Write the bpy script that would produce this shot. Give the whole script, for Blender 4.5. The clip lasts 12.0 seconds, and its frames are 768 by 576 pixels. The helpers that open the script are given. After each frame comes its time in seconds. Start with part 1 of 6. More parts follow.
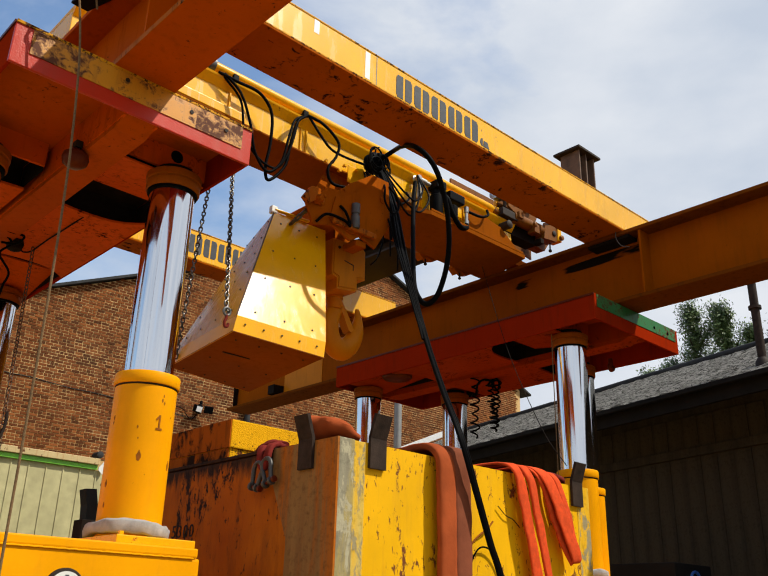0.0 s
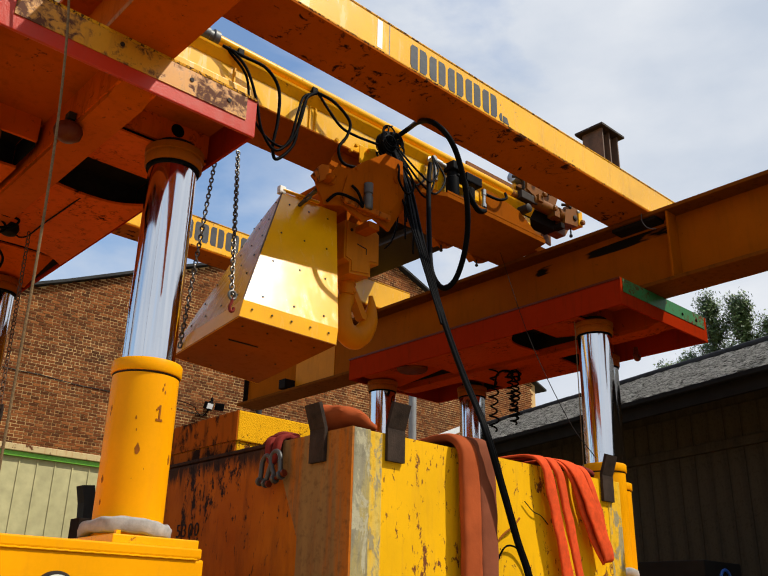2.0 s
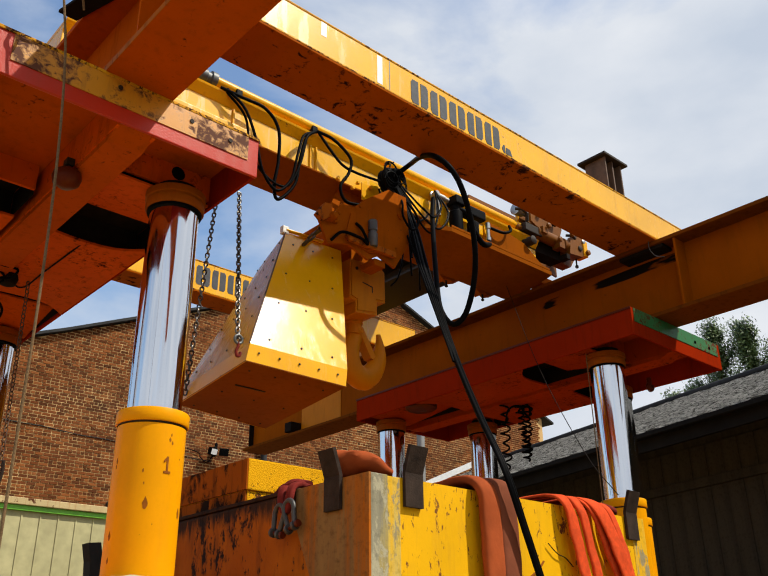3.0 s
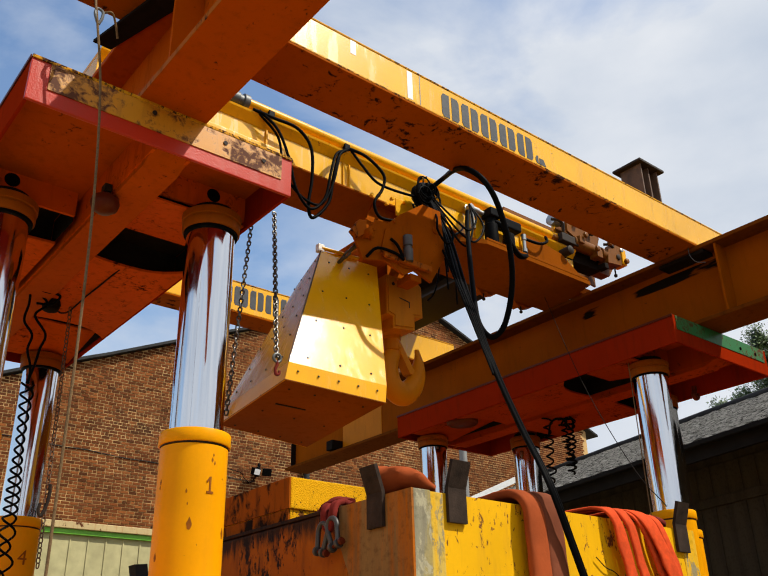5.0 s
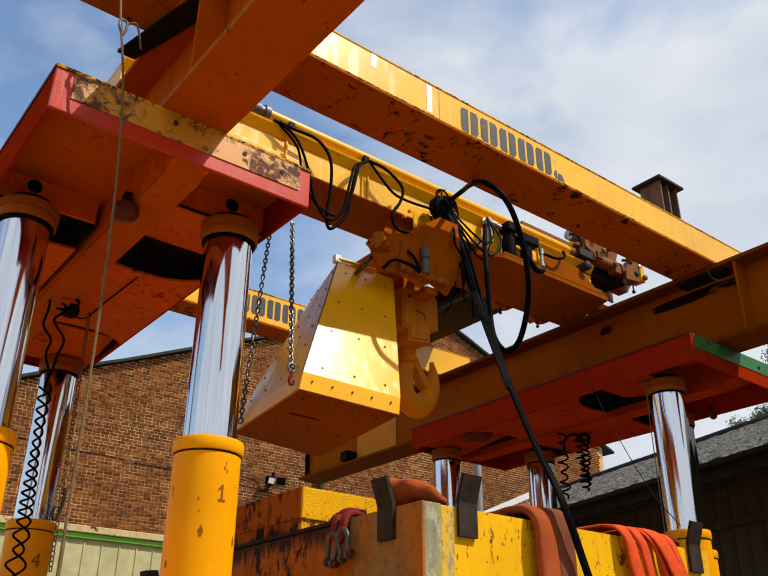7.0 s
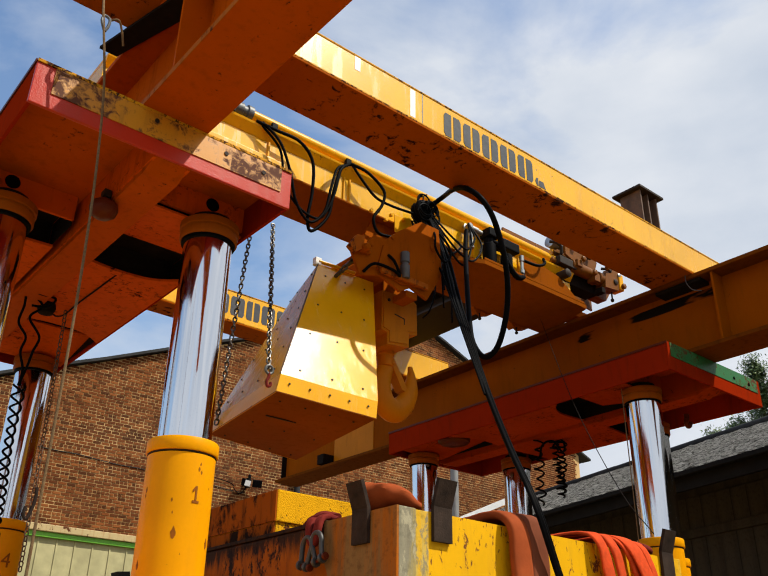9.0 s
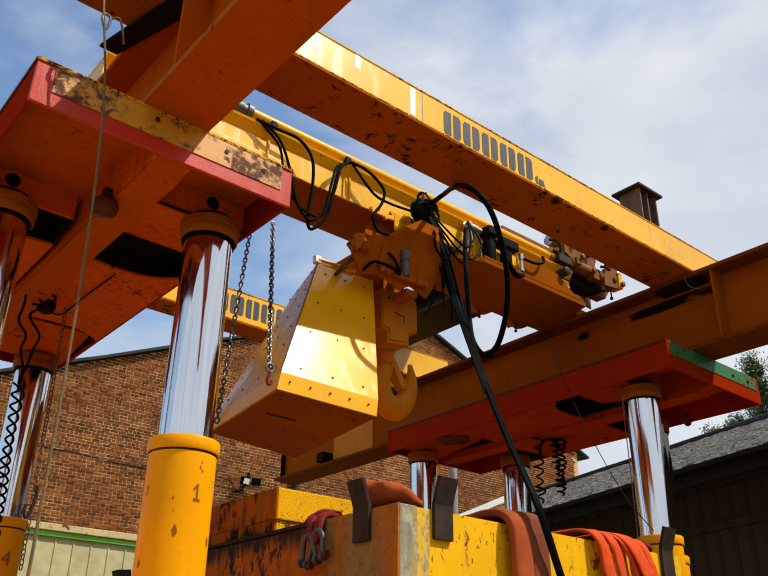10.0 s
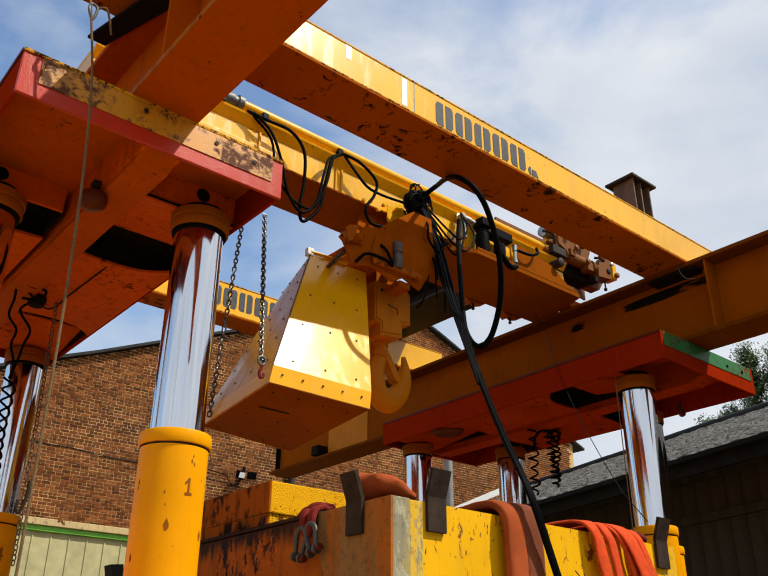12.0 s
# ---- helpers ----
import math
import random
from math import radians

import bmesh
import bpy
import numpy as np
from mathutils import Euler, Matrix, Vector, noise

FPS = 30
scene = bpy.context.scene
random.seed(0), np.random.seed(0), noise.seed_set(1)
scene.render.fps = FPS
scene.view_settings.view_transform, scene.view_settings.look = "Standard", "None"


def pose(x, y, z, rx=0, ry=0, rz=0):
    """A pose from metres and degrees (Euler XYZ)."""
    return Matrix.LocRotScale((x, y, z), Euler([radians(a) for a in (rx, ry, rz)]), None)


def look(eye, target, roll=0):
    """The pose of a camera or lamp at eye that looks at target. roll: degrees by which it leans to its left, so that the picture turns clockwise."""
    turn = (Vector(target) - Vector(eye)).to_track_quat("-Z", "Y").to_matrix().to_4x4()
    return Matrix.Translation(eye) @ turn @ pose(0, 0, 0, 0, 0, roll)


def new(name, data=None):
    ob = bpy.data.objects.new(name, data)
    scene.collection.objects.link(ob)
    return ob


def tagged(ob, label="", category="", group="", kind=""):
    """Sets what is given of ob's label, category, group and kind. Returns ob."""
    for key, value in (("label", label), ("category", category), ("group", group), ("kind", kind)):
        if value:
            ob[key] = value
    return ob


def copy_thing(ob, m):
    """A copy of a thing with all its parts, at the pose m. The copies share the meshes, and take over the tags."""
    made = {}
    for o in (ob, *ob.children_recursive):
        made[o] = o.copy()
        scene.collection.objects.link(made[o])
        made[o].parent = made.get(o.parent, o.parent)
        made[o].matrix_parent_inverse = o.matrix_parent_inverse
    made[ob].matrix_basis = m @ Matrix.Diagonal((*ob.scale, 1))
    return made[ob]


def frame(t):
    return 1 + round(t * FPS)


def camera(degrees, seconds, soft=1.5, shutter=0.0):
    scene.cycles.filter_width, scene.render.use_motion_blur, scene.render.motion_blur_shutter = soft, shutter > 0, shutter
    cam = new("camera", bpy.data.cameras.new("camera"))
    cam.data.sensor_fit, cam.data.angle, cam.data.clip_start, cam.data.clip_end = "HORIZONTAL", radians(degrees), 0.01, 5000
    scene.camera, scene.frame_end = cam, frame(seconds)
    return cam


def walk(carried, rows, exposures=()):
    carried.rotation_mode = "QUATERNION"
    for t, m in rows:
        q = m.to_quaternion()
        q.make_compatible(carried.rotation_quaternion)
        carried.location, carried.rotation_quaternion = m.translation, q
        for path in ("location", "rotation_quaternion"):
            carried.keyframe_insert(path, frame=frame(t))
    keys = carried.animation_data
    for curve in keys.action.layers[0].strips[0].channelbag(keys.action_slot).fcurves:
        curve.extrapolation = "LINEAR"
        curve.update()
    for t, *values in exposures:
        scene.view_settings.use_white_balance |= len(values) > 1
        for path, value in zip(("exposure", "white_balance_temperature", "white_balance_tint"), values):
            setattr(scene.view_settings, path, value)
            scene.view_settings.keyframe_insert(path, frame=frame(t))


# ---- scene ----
cam = camera(49.0, 12.0, soft=1.2)
PATH = [
    (0, (0.112, -0.0238, 1.6002), (1.8858, 1.8788, 2.6376), 1.5),
    (0.5, (0.1274, -0.0098, 1.5932), (1.9068, 1.8872, 2.6278), 1.5),
    (1, (0.1428, 0.0532, 1.5918), (1.9376, 1.9404, 2.6208), 1.4),
    (1.5, (0.203, 0.1638, 1.6044), (2.0328, 2.0216, 2.625), 1.6),
    (2, (0.3444, 0.2632, 1.6352), (2.0916, 2.1924, 2.6656), 1.3),
    (2.5, (0.3766, 0.3682, 1.68), (2.1434, 2.2568, 2.7552), -0),
    (3, (0.3794, 0.3878, 1.6884), (2.0958, 2.2806, 2.8336), -0.7),
    (3.5, (0.3696, 0.385, 1.6828), (2.037, 2.3002, 2.8602), -1.1),
    (5.5, (0.4032, 0.3962, 1.6842), (1.9866, 2.3646, 2.891), -1),
    (6, (0.4102, 0.3864, 1.6842), (1.9642, 2.3716, 2.9036), -0.5),
    (6.5, (0.3976, 0.378, 1.687), (1.946, 2.3646, 2.9106), -0.1),
    (7, (0.3948, 0.371, 1.6828), (1.9446, 2.352, 2.9134), 0.4),
    (9, (0.406, 0.371, 1.6828), (2.0006, 2.3072, 2.926), 0.9),
    (9.5, (0.4018, 0.3738, 1.6828), (2.0034, 2.3086, 2.9204), 0.8),
    (10, (0.3934, 0.3766, 1.6814), (1.995, 2.3114, 2.919), 0.8),
    (10.5, (0.3948, 0.3752, 1.687), (1.9936, 2.3128, 2.9232), 0.7),
    (11, (0.406, 0.3766, 1.6912), (2.0076, 2.317, 2.9204), 0.8),
    (11.5, (0.4172, 0.3878, 1.6898), (2.0342, 2.3142, 2.9218), 0.3),
    (12, (0.4256, 0.3878, 1.6856), (2.0454, 2.3198, 2.9036), 0.3),
]
walk(cam, [(t, look(eye, target, roll)) for t, eye, target, roll in PATH])

def sun_dir():
    return Vector((0.43, -0.61, 0.96)).normalized()


# world: broken cloud over blue sky
world = bpy.data.worlds.new("sky")
scene.world = world
world.use_nodes = True
wn, wl = world.node_tree.nodes, world.node_tree.links
wn.clear()
w_out = wn.new("ShaderNodeOutputWorld")
w_bg = wn.new("ShaderNodeBackground")
w_sky = wn.new("ShaderNodeTexSky")
w_sky.sky_type = "NISHITA"
w_sky.sun_disc = False
w_sky.sun_elevation = math.asin(sun_dir().z)
w_sky.sun_rotation = math.atan2(sun_dir().x, sun_dir().y)
w_sky.dust_density = 0.3
w_sky.air_density = 1.5
w_sky.ozone_density = 4.0
w_co = wn.new("ShaderNodeTexCoord")
w_map = wn.new("ShaderNodeMapping")
w_map.inputs["Scale"].default_value = (1.0, 1.0, 2.2)
w_map.inputs["Location"].default_value = (0.35, 0.1, 0.2)
w_n1 = wn.new("ShaderNodeTexNoise")
w_n1.inputs["Scale"].default_value = 2.6
w_n1.inputs["Detail"].default_value = 7.0
w_n1.inputs["Roughness"].default_value = 0.55
w_n1.inputs["Distortion"].default_value = 0.25
w_ramp = wn.new("ShaderNodeValToRGB")
w_ramp.color_ramp.elements[0].position = 0.43
w_ramp.color_ramp.elements[0].color = (0.03, 0.03, 0.03, 1)
w_ramp.color_ramp.elements[1].position = 0.69
w_n2 = wn.new("ShaderNodeTexNoise")
w_n2.inputs["Scale"].default_value = 4.5
w_n2.inputs["Detail"].default_value = 6.0
w_r2 = wn.new("ShaderNodeValToRGB")
w_r2.color_ramp.elements[0].position = 0.3
w_r2.color_ramp.elements[0].color = (5.6, 6.3, 7.4, 1)
w_r2.color_ramp.elements[1].position = 0.7
w_r2.color_ramp.elements[1].color = (8.0, 8.3, 8.8, 1)
w_mix = wn.new("ShaderNodeMix")
w_mix.data_type = "RGBA"
wl.new(w_co.outputs["Generated"], w_map.inputs["Vector"])
wl.new(w_map.outputs["Vector"], w_n1.inputs["Vector"])
wl.new(w_map.outputs["Vector"], w_n2.inputs["Vector"])
w_sep = wn.new("ShaderNodeSeparateXYZ")
w_bias = wn.new("ShaderNodeMath")
w_bias.operation = "MULTIPLY_ADD"
w_bias.inputs[1].default_value = 0.46
wl.new(w_co.outputs["Generated"], w_sep.inputs["Vector"])
w_east = wn.new("ShaderNodeMath")
w_east.operation = "MAXIMUM"
w_east.inputs[1].default_value = 0.0
wl.new(w_sep.outputs["X"], w_east.inputs[0])
wl.new(w_east.outputs["Value"], w_bias.inputs[0])
wl.new(w_n1.outputs["Fac"], w_bias.inputs[2])
w_north = wn.new("ShaderNodeMath")
w_north.operation = "MULTIPLY_ADD"
w_north.inputs[1].default_value = -0.17
wl.new(w_sep.outputs["Y"], w_north.inputs[0])
wl.new(w_bias.outputs["Value"], w_north.inputs[2])
w_low = wn.new("ShaderNodeMath")
w_low.operation = "MULTIPLY_ADD"
w_low.inputs[1].default_value = -0.25
wl.new(w_sep.outputs["Z"], w_low.inputs[0])
wl.new(w_north.outputs["Value"], w_low.inputs[2])
w_base = wn.new("ShaderNodeMath")
w_base.operation = "ADD"
w_base.inputs[1].default_value = 0.20
wl.new(w_low.outputs["Value"], w_base.inputs[0])
# a rift of blue in the cloud towards the north
w_rift = wn.new("ShaderNodeVectorMath")
w_rift.operation = "DOT_PRODUCT"
w_rift.inputs[1].default_value = Vector((0.42, 0.76, 0.50)).normalized()
wl.new(w_co.outputs["Generated"], w_rift.inputs[0])
w_rift_up = wn.new("ShaderNodeMath")
w_rift_up.operation = "MAXIMUM"
w_rift_up.inputs[1].default_value = 0.0
wl.new(w_rift.outputs["Value"], w_rift_up.inputs[0])
w_rift_pow = wn.new("ShaderNodeMath")
w_rift_pow.operation = "POWER"
w_rift_pow.inputs[1].default_value = 45.0
wl.new(w_rift_up.outputs["Value"], w_rift_pow.inputs[0])
w_rifted = wn.new("ShaderNodeMath")
w_rifted.operation = "MULTIPLY_ADD"
w_rifted.inputs[1].default_value = -0.28
wl.new(w_rift_pow.outputs["Value"], w_rifted.inputs[0])
wl.new(w_base.outputs["Value"], w_rifted.inputs[2])
wl.new(w_rifted.outputs["Value"], w_ramp.inputs["Fac"])
wl.new(w_n2.outputs["Fac"], w_r2.inputs["Fac"])
wl.new(w_ramp.outputs["Color"], w_mix.inputs["Factor"])
w_tint = wn.new("ShaderNodeMix")
w_tint.data_type = "RGBA"
w_tint.blend_type = "MULTIPLY"
w_tint.inputs["Factor"].default_value = 1.0
w_tint.inputs["B"].default_value = (1.50, 1.53, 1.60, 1)
wl.new(w_sky.outputs["Color"], w_tint.inputs["A"])
wl.new(w_tint.outputs["Result"], w_mix.inputs["A"])
wl.new(w_r2.outputs["Color"], w_mix.inputs["B"])
# bright haze round the sun
w_dot = wn.new("ShaderNodeVectorMath")
w_dot.operation = "DOT_PRODUCT"
w_dot.inputs[1].default_value = sun_dir()
wl.new(w_co.outputs["Generated"], w_dot.inputs[0])
w_max = wn.new("ShaderNodeMath")
w_max.operation = "MAXIMUM"
w_max.inputs[1].default_value = 0.0
wl.new(w_dot.outputs["Value"], w_max.inputs[0])
w_pow = wn.new("ShaderNodeMath")
w_pow.operation = "POWER"
w_pow.inputs[1].default_value = 90.0
wl.new(w_max.outputs["Value"], w_pow.inputs[0])
w_glow = wn.new("ShaderNodeMix")
w_glow.data_type = "RGBA"
w_glow.blend_type = "ADD"
w_glow.inputs["B"].default_value = (26.0, 24.0, 21.0, 1)
wl.new(w_pow.outputs["Value"], w_glow.inputs["Factor"])
wl.new(w_mix.outputs["Result"], w_glow.inputs["A"])
wl.new(w_glow.outputs["Result"], w_bg.inputs["Color"])
w_bg.inputs["Strength"].default_value = 0.1
wl.new(w_bg.outputs["Background"], w_out.inputs["Surface"])

sun = new("sun", bpy.data.lights.new("sun", "SUN"))
sun.data.energy = 5.0
sun.data.angle = radians(0.53)
sun.data.color = (1.0, 0.945, 0.82)
sun.matrix_world = look(sun_dir() * 30, (0, 0, 0))

# ---------------------------------------------------------------- materials
class Nodes:
    """A small wrapper that wires procedural materials."""

    def __init__(self, name):
        self.mat = bpy.data.materials.new(name)
        self.mat.use_nodes = True
        self.t = self.mat.node_tree
        self.b = self.t.nodes["Principled BSDF"]
        self.co = self.t.nodes.new("ShaderNodeTexCoord").outputs["Object"]

    def node(self, kind, **props):
        n = self.t.nodes.new(kind)
        for k, v in props.items():
            n.inputs[k.replace("_", " ")].default_value = v
        return n

    def link(self, a, b):
        self.t.links.new(a, b)

    def noise(self, scale, detail=5.0, rough=0.55, stretch=None, distortion=0.0, offset=(0, 0, 0)):
        n = self.node("ShaderNodeTexNoise", Scale=scale, Detail=detail, Roughness=rough, Distortion=distortion)
        m = self.node("ShaderNodeMapping")
        m.inputs["Scale"].default_value = stretch or (1, 1, 1)
        m.inputs["Location"].default_value = offset
        self.link(self.co, m.inputs["Vector"])
        self.link(m.outputs["Vector"], n.inputs["Vector"])
        return n.outputs["Fac"]

    def ramp(self, fac, lo, hi, a=(0, 0, 0, 1), b=(1, 1, 1, 1)):
        r = self.t.nodes.new("ShaderNodeValToRGB")
        r.color_ramp.elements[0].position, r.color_ramp.elements[1].position = lo, hi
        r.color_ramp.elements[0].color, r.color_ramp.elements[1].color = a, b
        self.link(fac, r.inputs["Fac"])
        return r.outputs["Color"]

    def mix(self, fac, a, b):
        m = self.t.nodes.new("ShaderNodeMix")
        m.data_type = "RGBA"
        for key, v in (("Factor", fac), ("A", a), ("B", b)):
            if isinstance(v, (int, float)):
                m.inputs[key].default_value = v
            elif isinstance(v, tuple):
                m.inputs[key].default_value = (*v, 1) if len(v) == 3 else v
            else:
                self.link(v, m.inputs[key])
        return m.outputs["Result"]

    def math(self, op, a, b):
        m = self.t.nodes.new("ShaderNodeMath")
        m.operation = op
        for i, v in enumerate((a, b)):
            if isinstance(v, (int, float)):
                m.inputs[i].default_value = v
            else:
                self.link(v, m.inputs[i])
        return m.outputs["Value"]

    def bump(self, height, strength, distance=0.01):
        n = self.node("ShaderNodeBump", Strength=strength, Distance=distance)
        self.link(height, n.inputs["Height"])
        self.link(n.outputs["Normal"], self.b.inputs["Normal"])

    def done(self, colour, rough, metal=0.0, spec=0.5):
        for key, v in (("Base Color", colour), ("Roughness", rough), ("Metallic", metal), ("Specular IOR Level", spec)):
            if isinstance(v, (int, float)):
                self.b.inputs[key].default_value = v
            elif isinstance(v, tuple):
                self.b.inputs[key].default_value = (*v, 1)
            else:
                self.link(v, self.b.inputs[key])
        return self.mat


RUST = (0.10, 0.032, 0.012)


def painted(name, base, chips=0.62, grime=0.35, rough=0.34, spec=0.45, chip_scale=26.0, dirt=(0.16, 0.06, 0.015), chip_colour=RUST, soft=0.025, blacking=None, zone_weight=0.16, drip=None, relief=0.12):
    """Worn machine paint: faded patches, chips to rust, streaks of grime."""
    n = Nodes(name)
    fade = n.ramp(n.noise(2.3, 6), 0.3, 0.72)
    c = n.mix(fade, tuple(v * 0.86 for v in base), tuple(min(1, v * 1.06) for v in base))
    fine = n.ramp(n.noise(60, 3), 0.35, 0.7)
    c = n.mix(n.math("MULTIPLY", fine, 0.12), c, tuple(v * 0.7 for v in base))
    streak = n.ramp(n.noise(7, 6, 0.6, (2.5, 2.5, 0.35)), 0.52, 0.8)
    c = n.mix(n.math("MULTIPLY", streak, grime), c, dirt)
    spots = n.noise(chip_scale, 8, 0.68, drip, distortion=0.6)
    zone = n.ramp(n.noise(3.1, 5, 0.6, offset=(5, 2, 1)), 0.35, 0.75)
    chip = n.ramp(n.math("ADD", n.math("MULTIPLY", spots, 0.8), n.math("MULTIPLY", zone, zone_weight)), chips, chips + soft)
    c = n.mix(chip, c, chip_colour)
    if blacking:
        # black smears lying along the beam between two heights
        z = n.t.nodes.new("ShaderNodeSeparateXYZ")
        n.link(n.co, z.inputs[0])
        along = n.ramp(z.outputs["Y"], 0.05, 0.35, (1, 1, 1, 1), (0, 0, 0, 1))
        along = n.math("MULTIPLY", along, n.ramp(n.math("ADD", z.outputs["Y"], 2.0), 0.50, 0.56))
        band = n.math("MULTIPLY", n.ramp(z.outputs["Z"], blacking[0], blacking[0] + 0.05), n.ramp(z.outputs["Z"], blacking[1] - 0.03, blacking[1], (1, 1, 1, 1), (0, 0, 0, 1)))
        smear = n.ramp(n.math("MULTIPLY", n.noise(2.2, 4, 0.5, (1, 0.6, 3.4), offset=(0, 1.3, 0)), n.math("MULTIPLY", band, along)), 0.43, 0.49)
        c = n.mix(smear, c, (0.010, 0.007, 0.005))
    r = n.mix(chip, n.mix(streak, (rough,) * 3, (rough + 0.25,) * 3), (0.85,) * 3)
    n.bump(n.math("SUBTRACT", n.noise(110, 3), n.math("MULTIPLY", chip, 0.8)), relief, 0.004 if relief < 0.3 else 0.02)
    return n.done(c, r, 0.0, spec)


def plain(name, colour, rough=0.5, metal=0.0, vary=0.15, scale=18.0, bump=0.15, spec=0.5):
    n = Nodes(name)
    v = n.noise(scale, 6)
    c = n.mix(n.ramp(v, 0.3, 0.7), tuple(x * (1 - vary) for x in colour), tuple(min(1, x * (1 + vary)) for x in colour))
    c = n.mix(n.math("MULTIPLY", n.ramp(n.noise(scale * 0.17, 5, offset=(3, 1, 4)), 0.45, 0.75), 0.35), c, tuple(x * 0.55 for x in colour))
    n.bump(n.noise(scale * 6, 3), bump, 0.004)
    return n.done(c, rough, metal, spec)


M = {}
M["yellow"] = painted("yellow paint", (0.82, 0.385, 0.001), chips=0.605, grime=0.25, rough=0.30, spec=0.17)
# Lit copy of yellow for sun-facing plates: base raised, more gloss.
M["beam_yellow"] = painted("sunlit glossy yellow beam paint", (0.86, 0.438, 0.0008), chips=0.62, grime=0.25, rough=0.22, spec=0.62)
M["yellow_chipped"] = painted("chipped yellow paint", (0.82, 0.43, 0.003), chips=0.522, grime=0.25, chip_scale=26, rough=0.45, spec=0.15, zone_weight=0.13, drip=(1, 1, 0.5), chip_colour=(0.15, 0.045, 0.014))
M["yellow_rough"] = painted("rough speckled yellow paint", (0.78, 0.39, 0.006), chips=0.52, grime=0.35, chip_scale=60, rough=0.6, spec=0.03, soft=0.03, zone_weight=0.22, relief=0.45)
M["collar_orange"] = painted("dull orange collar paint", (0.30, 0.072, 0.0012), chips=0.63, grime=0.5, rough=0.5, spec=0.06, dirt=(0.10, 0.028, 0.004), soft=0.08)
M["amber"] = painted("amber cylinder paint", (0.84, 0.34, 0.0015), chips=0.63, grime=0.12, rough=0.35, spec=0.05)
M["orange"] = painted("orange beam paint", (0.46, 0.078, 0.0012), chips=0.575, grime=0.5, rough=0.45, spec=0.01, dirt=(0.16, 0.035, 0.003), soft=0.08, chip_colour=(0.06, 0.018, 0.006))
M["deep_orange"] = painted("deep orange paint", (0.62, 0.092, 0.0008), chips=0.565, grime=0.6, rough=0.45, spec=0.01, dirt=(0.15, 0.03, 0.003), soft=0.12, chip_colour=(0.05, 0.014, 0.005), zone_weight=0.24)
# deep_orange darkened for the second head, where less bounce light arrives.
M["deep_orange_dim"] = painted("deep orange paint, dimmed copy", (0.335, 0.038, 0.0006), chips=0.565, grime=0.6, rough=0.45, spec=0.01, dirt=(0.15, 0.03, 0.003), soft=0.12, chip_colour=(0.05, 0.014, 0.005), zone_weight=0.24)
M["orange_smeared"] = painted("black-smeared orange beam paint", (0.29, 0.068, 0.0009), chips=0.605, grime=0.45, rough=0.45, spec=0.01, dirt=(0.15, 0.045, 0.003), blacking=(0.48, 0.64))
M["flange_brown"] = painted("dark brown flange paint", (0.15, 0.040, 0.003), chips=0.60, grime=0.7, rough=0.5, spec=0.01, dirt=(0.04, 0.014, 0.005), soft=0.1, chip_colour=(0.03, 0.012, 0.008))
M["red"] = painted("red rim paint", (0.29, 0.020, 0.003), chips=0.62, grime=0.5, rough=0.4, dirt=(0.10, 0.015, 0.006), spec=0.0, soft=0.08)
# Lighter copy of the rim red, for the sun-facing end of one head.
M["red_lit"] = painted("red rim paint, lit copy", (0.50, 0.030, 0.008), chips=0.68, grime=0.15, rough=0.30, spec=0.32, relief=0.28)
M["rusty_yellow"] = painted("rust-eaten yellow paint", (0.62, 0.26, 0.014), chips=0.49, grime=0.5, chip_scale=22, rough=0.32, spec=0.40, soft=0.12, zone_weight=0.26)
M["rusty_side"] = painted("rust-stained side paint", (0.40, 0.098, 0.003), chips=0.56, grime=0.6, chip_scale=20, rough=0.6, dirt=(0.10, 0.03, 0.012), chip_colour=(0.035, 0.014, 0.009), spec=0.06, soft=0.08, zone_weight=0.3, drip=(1, 1, 0.4))
M["green"] = painted("dark green paint", (0.03, 0.16, 0.05), chips=0.5, grime=0.3, spec=0.12, soft=0.08)
# Beam yellow turned orange-brown: the underside's shade is in the base colour.
M["underside"] = painted("yellow beam paint darkened for underside shade", (0.37, 0.082, 0.001), chips=0.555, grime=0.45, rough=0.5, chip_scale=14, chip_colour=(0.03, 0.012, 0.008), spec=0.01, dirt=(0.15, 0.04, 0.003), soft=0.07, zone_weight=0.24)
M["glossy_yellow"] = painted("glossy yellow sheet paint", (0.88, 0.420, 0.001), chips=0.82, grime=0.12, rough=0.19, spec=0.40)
# Hood and trolley yellow, darkened to carry the shade below them.
M["shaded_orange"] = painted("yellow sheet paint darkened for underside shade", (0.26, 0.064, 0.0008), chips=0.655, grime=0.45, rough=0.5, spec=0.01, dirt=(0.12, 0.035, 0.002))
# Duller base stands in for grey sky sheen on the hood's left side.
M["sheen_yellow"] = painted("yellow sheet paint dulled for sky sheen", (0.60, 0.27, 0.02), chips=0.74, grime=0.35, rough=0.26, spec=0.16)
M["knob"] = painted("dark red-brown knob paint", (0.1, 0.015, 0.004), chips=0.6, grime=0.4, rough=0.35, spec=0.12)
M["yellow_edge"] = painted("edge-worn yellow paint", (0.66, 0.30, 0.01), chips=0.46, grime=0.5, chip_scale=40, rough=0.6, spec=0.06, soft=0.08, chip_colour=(0.05, 0.02, 0.01))
M["rust_steel"] = plain("rusty steel", (0.10, 0.055, 0.032), 0.8, 0.0, 0.35, 14, 0.4)
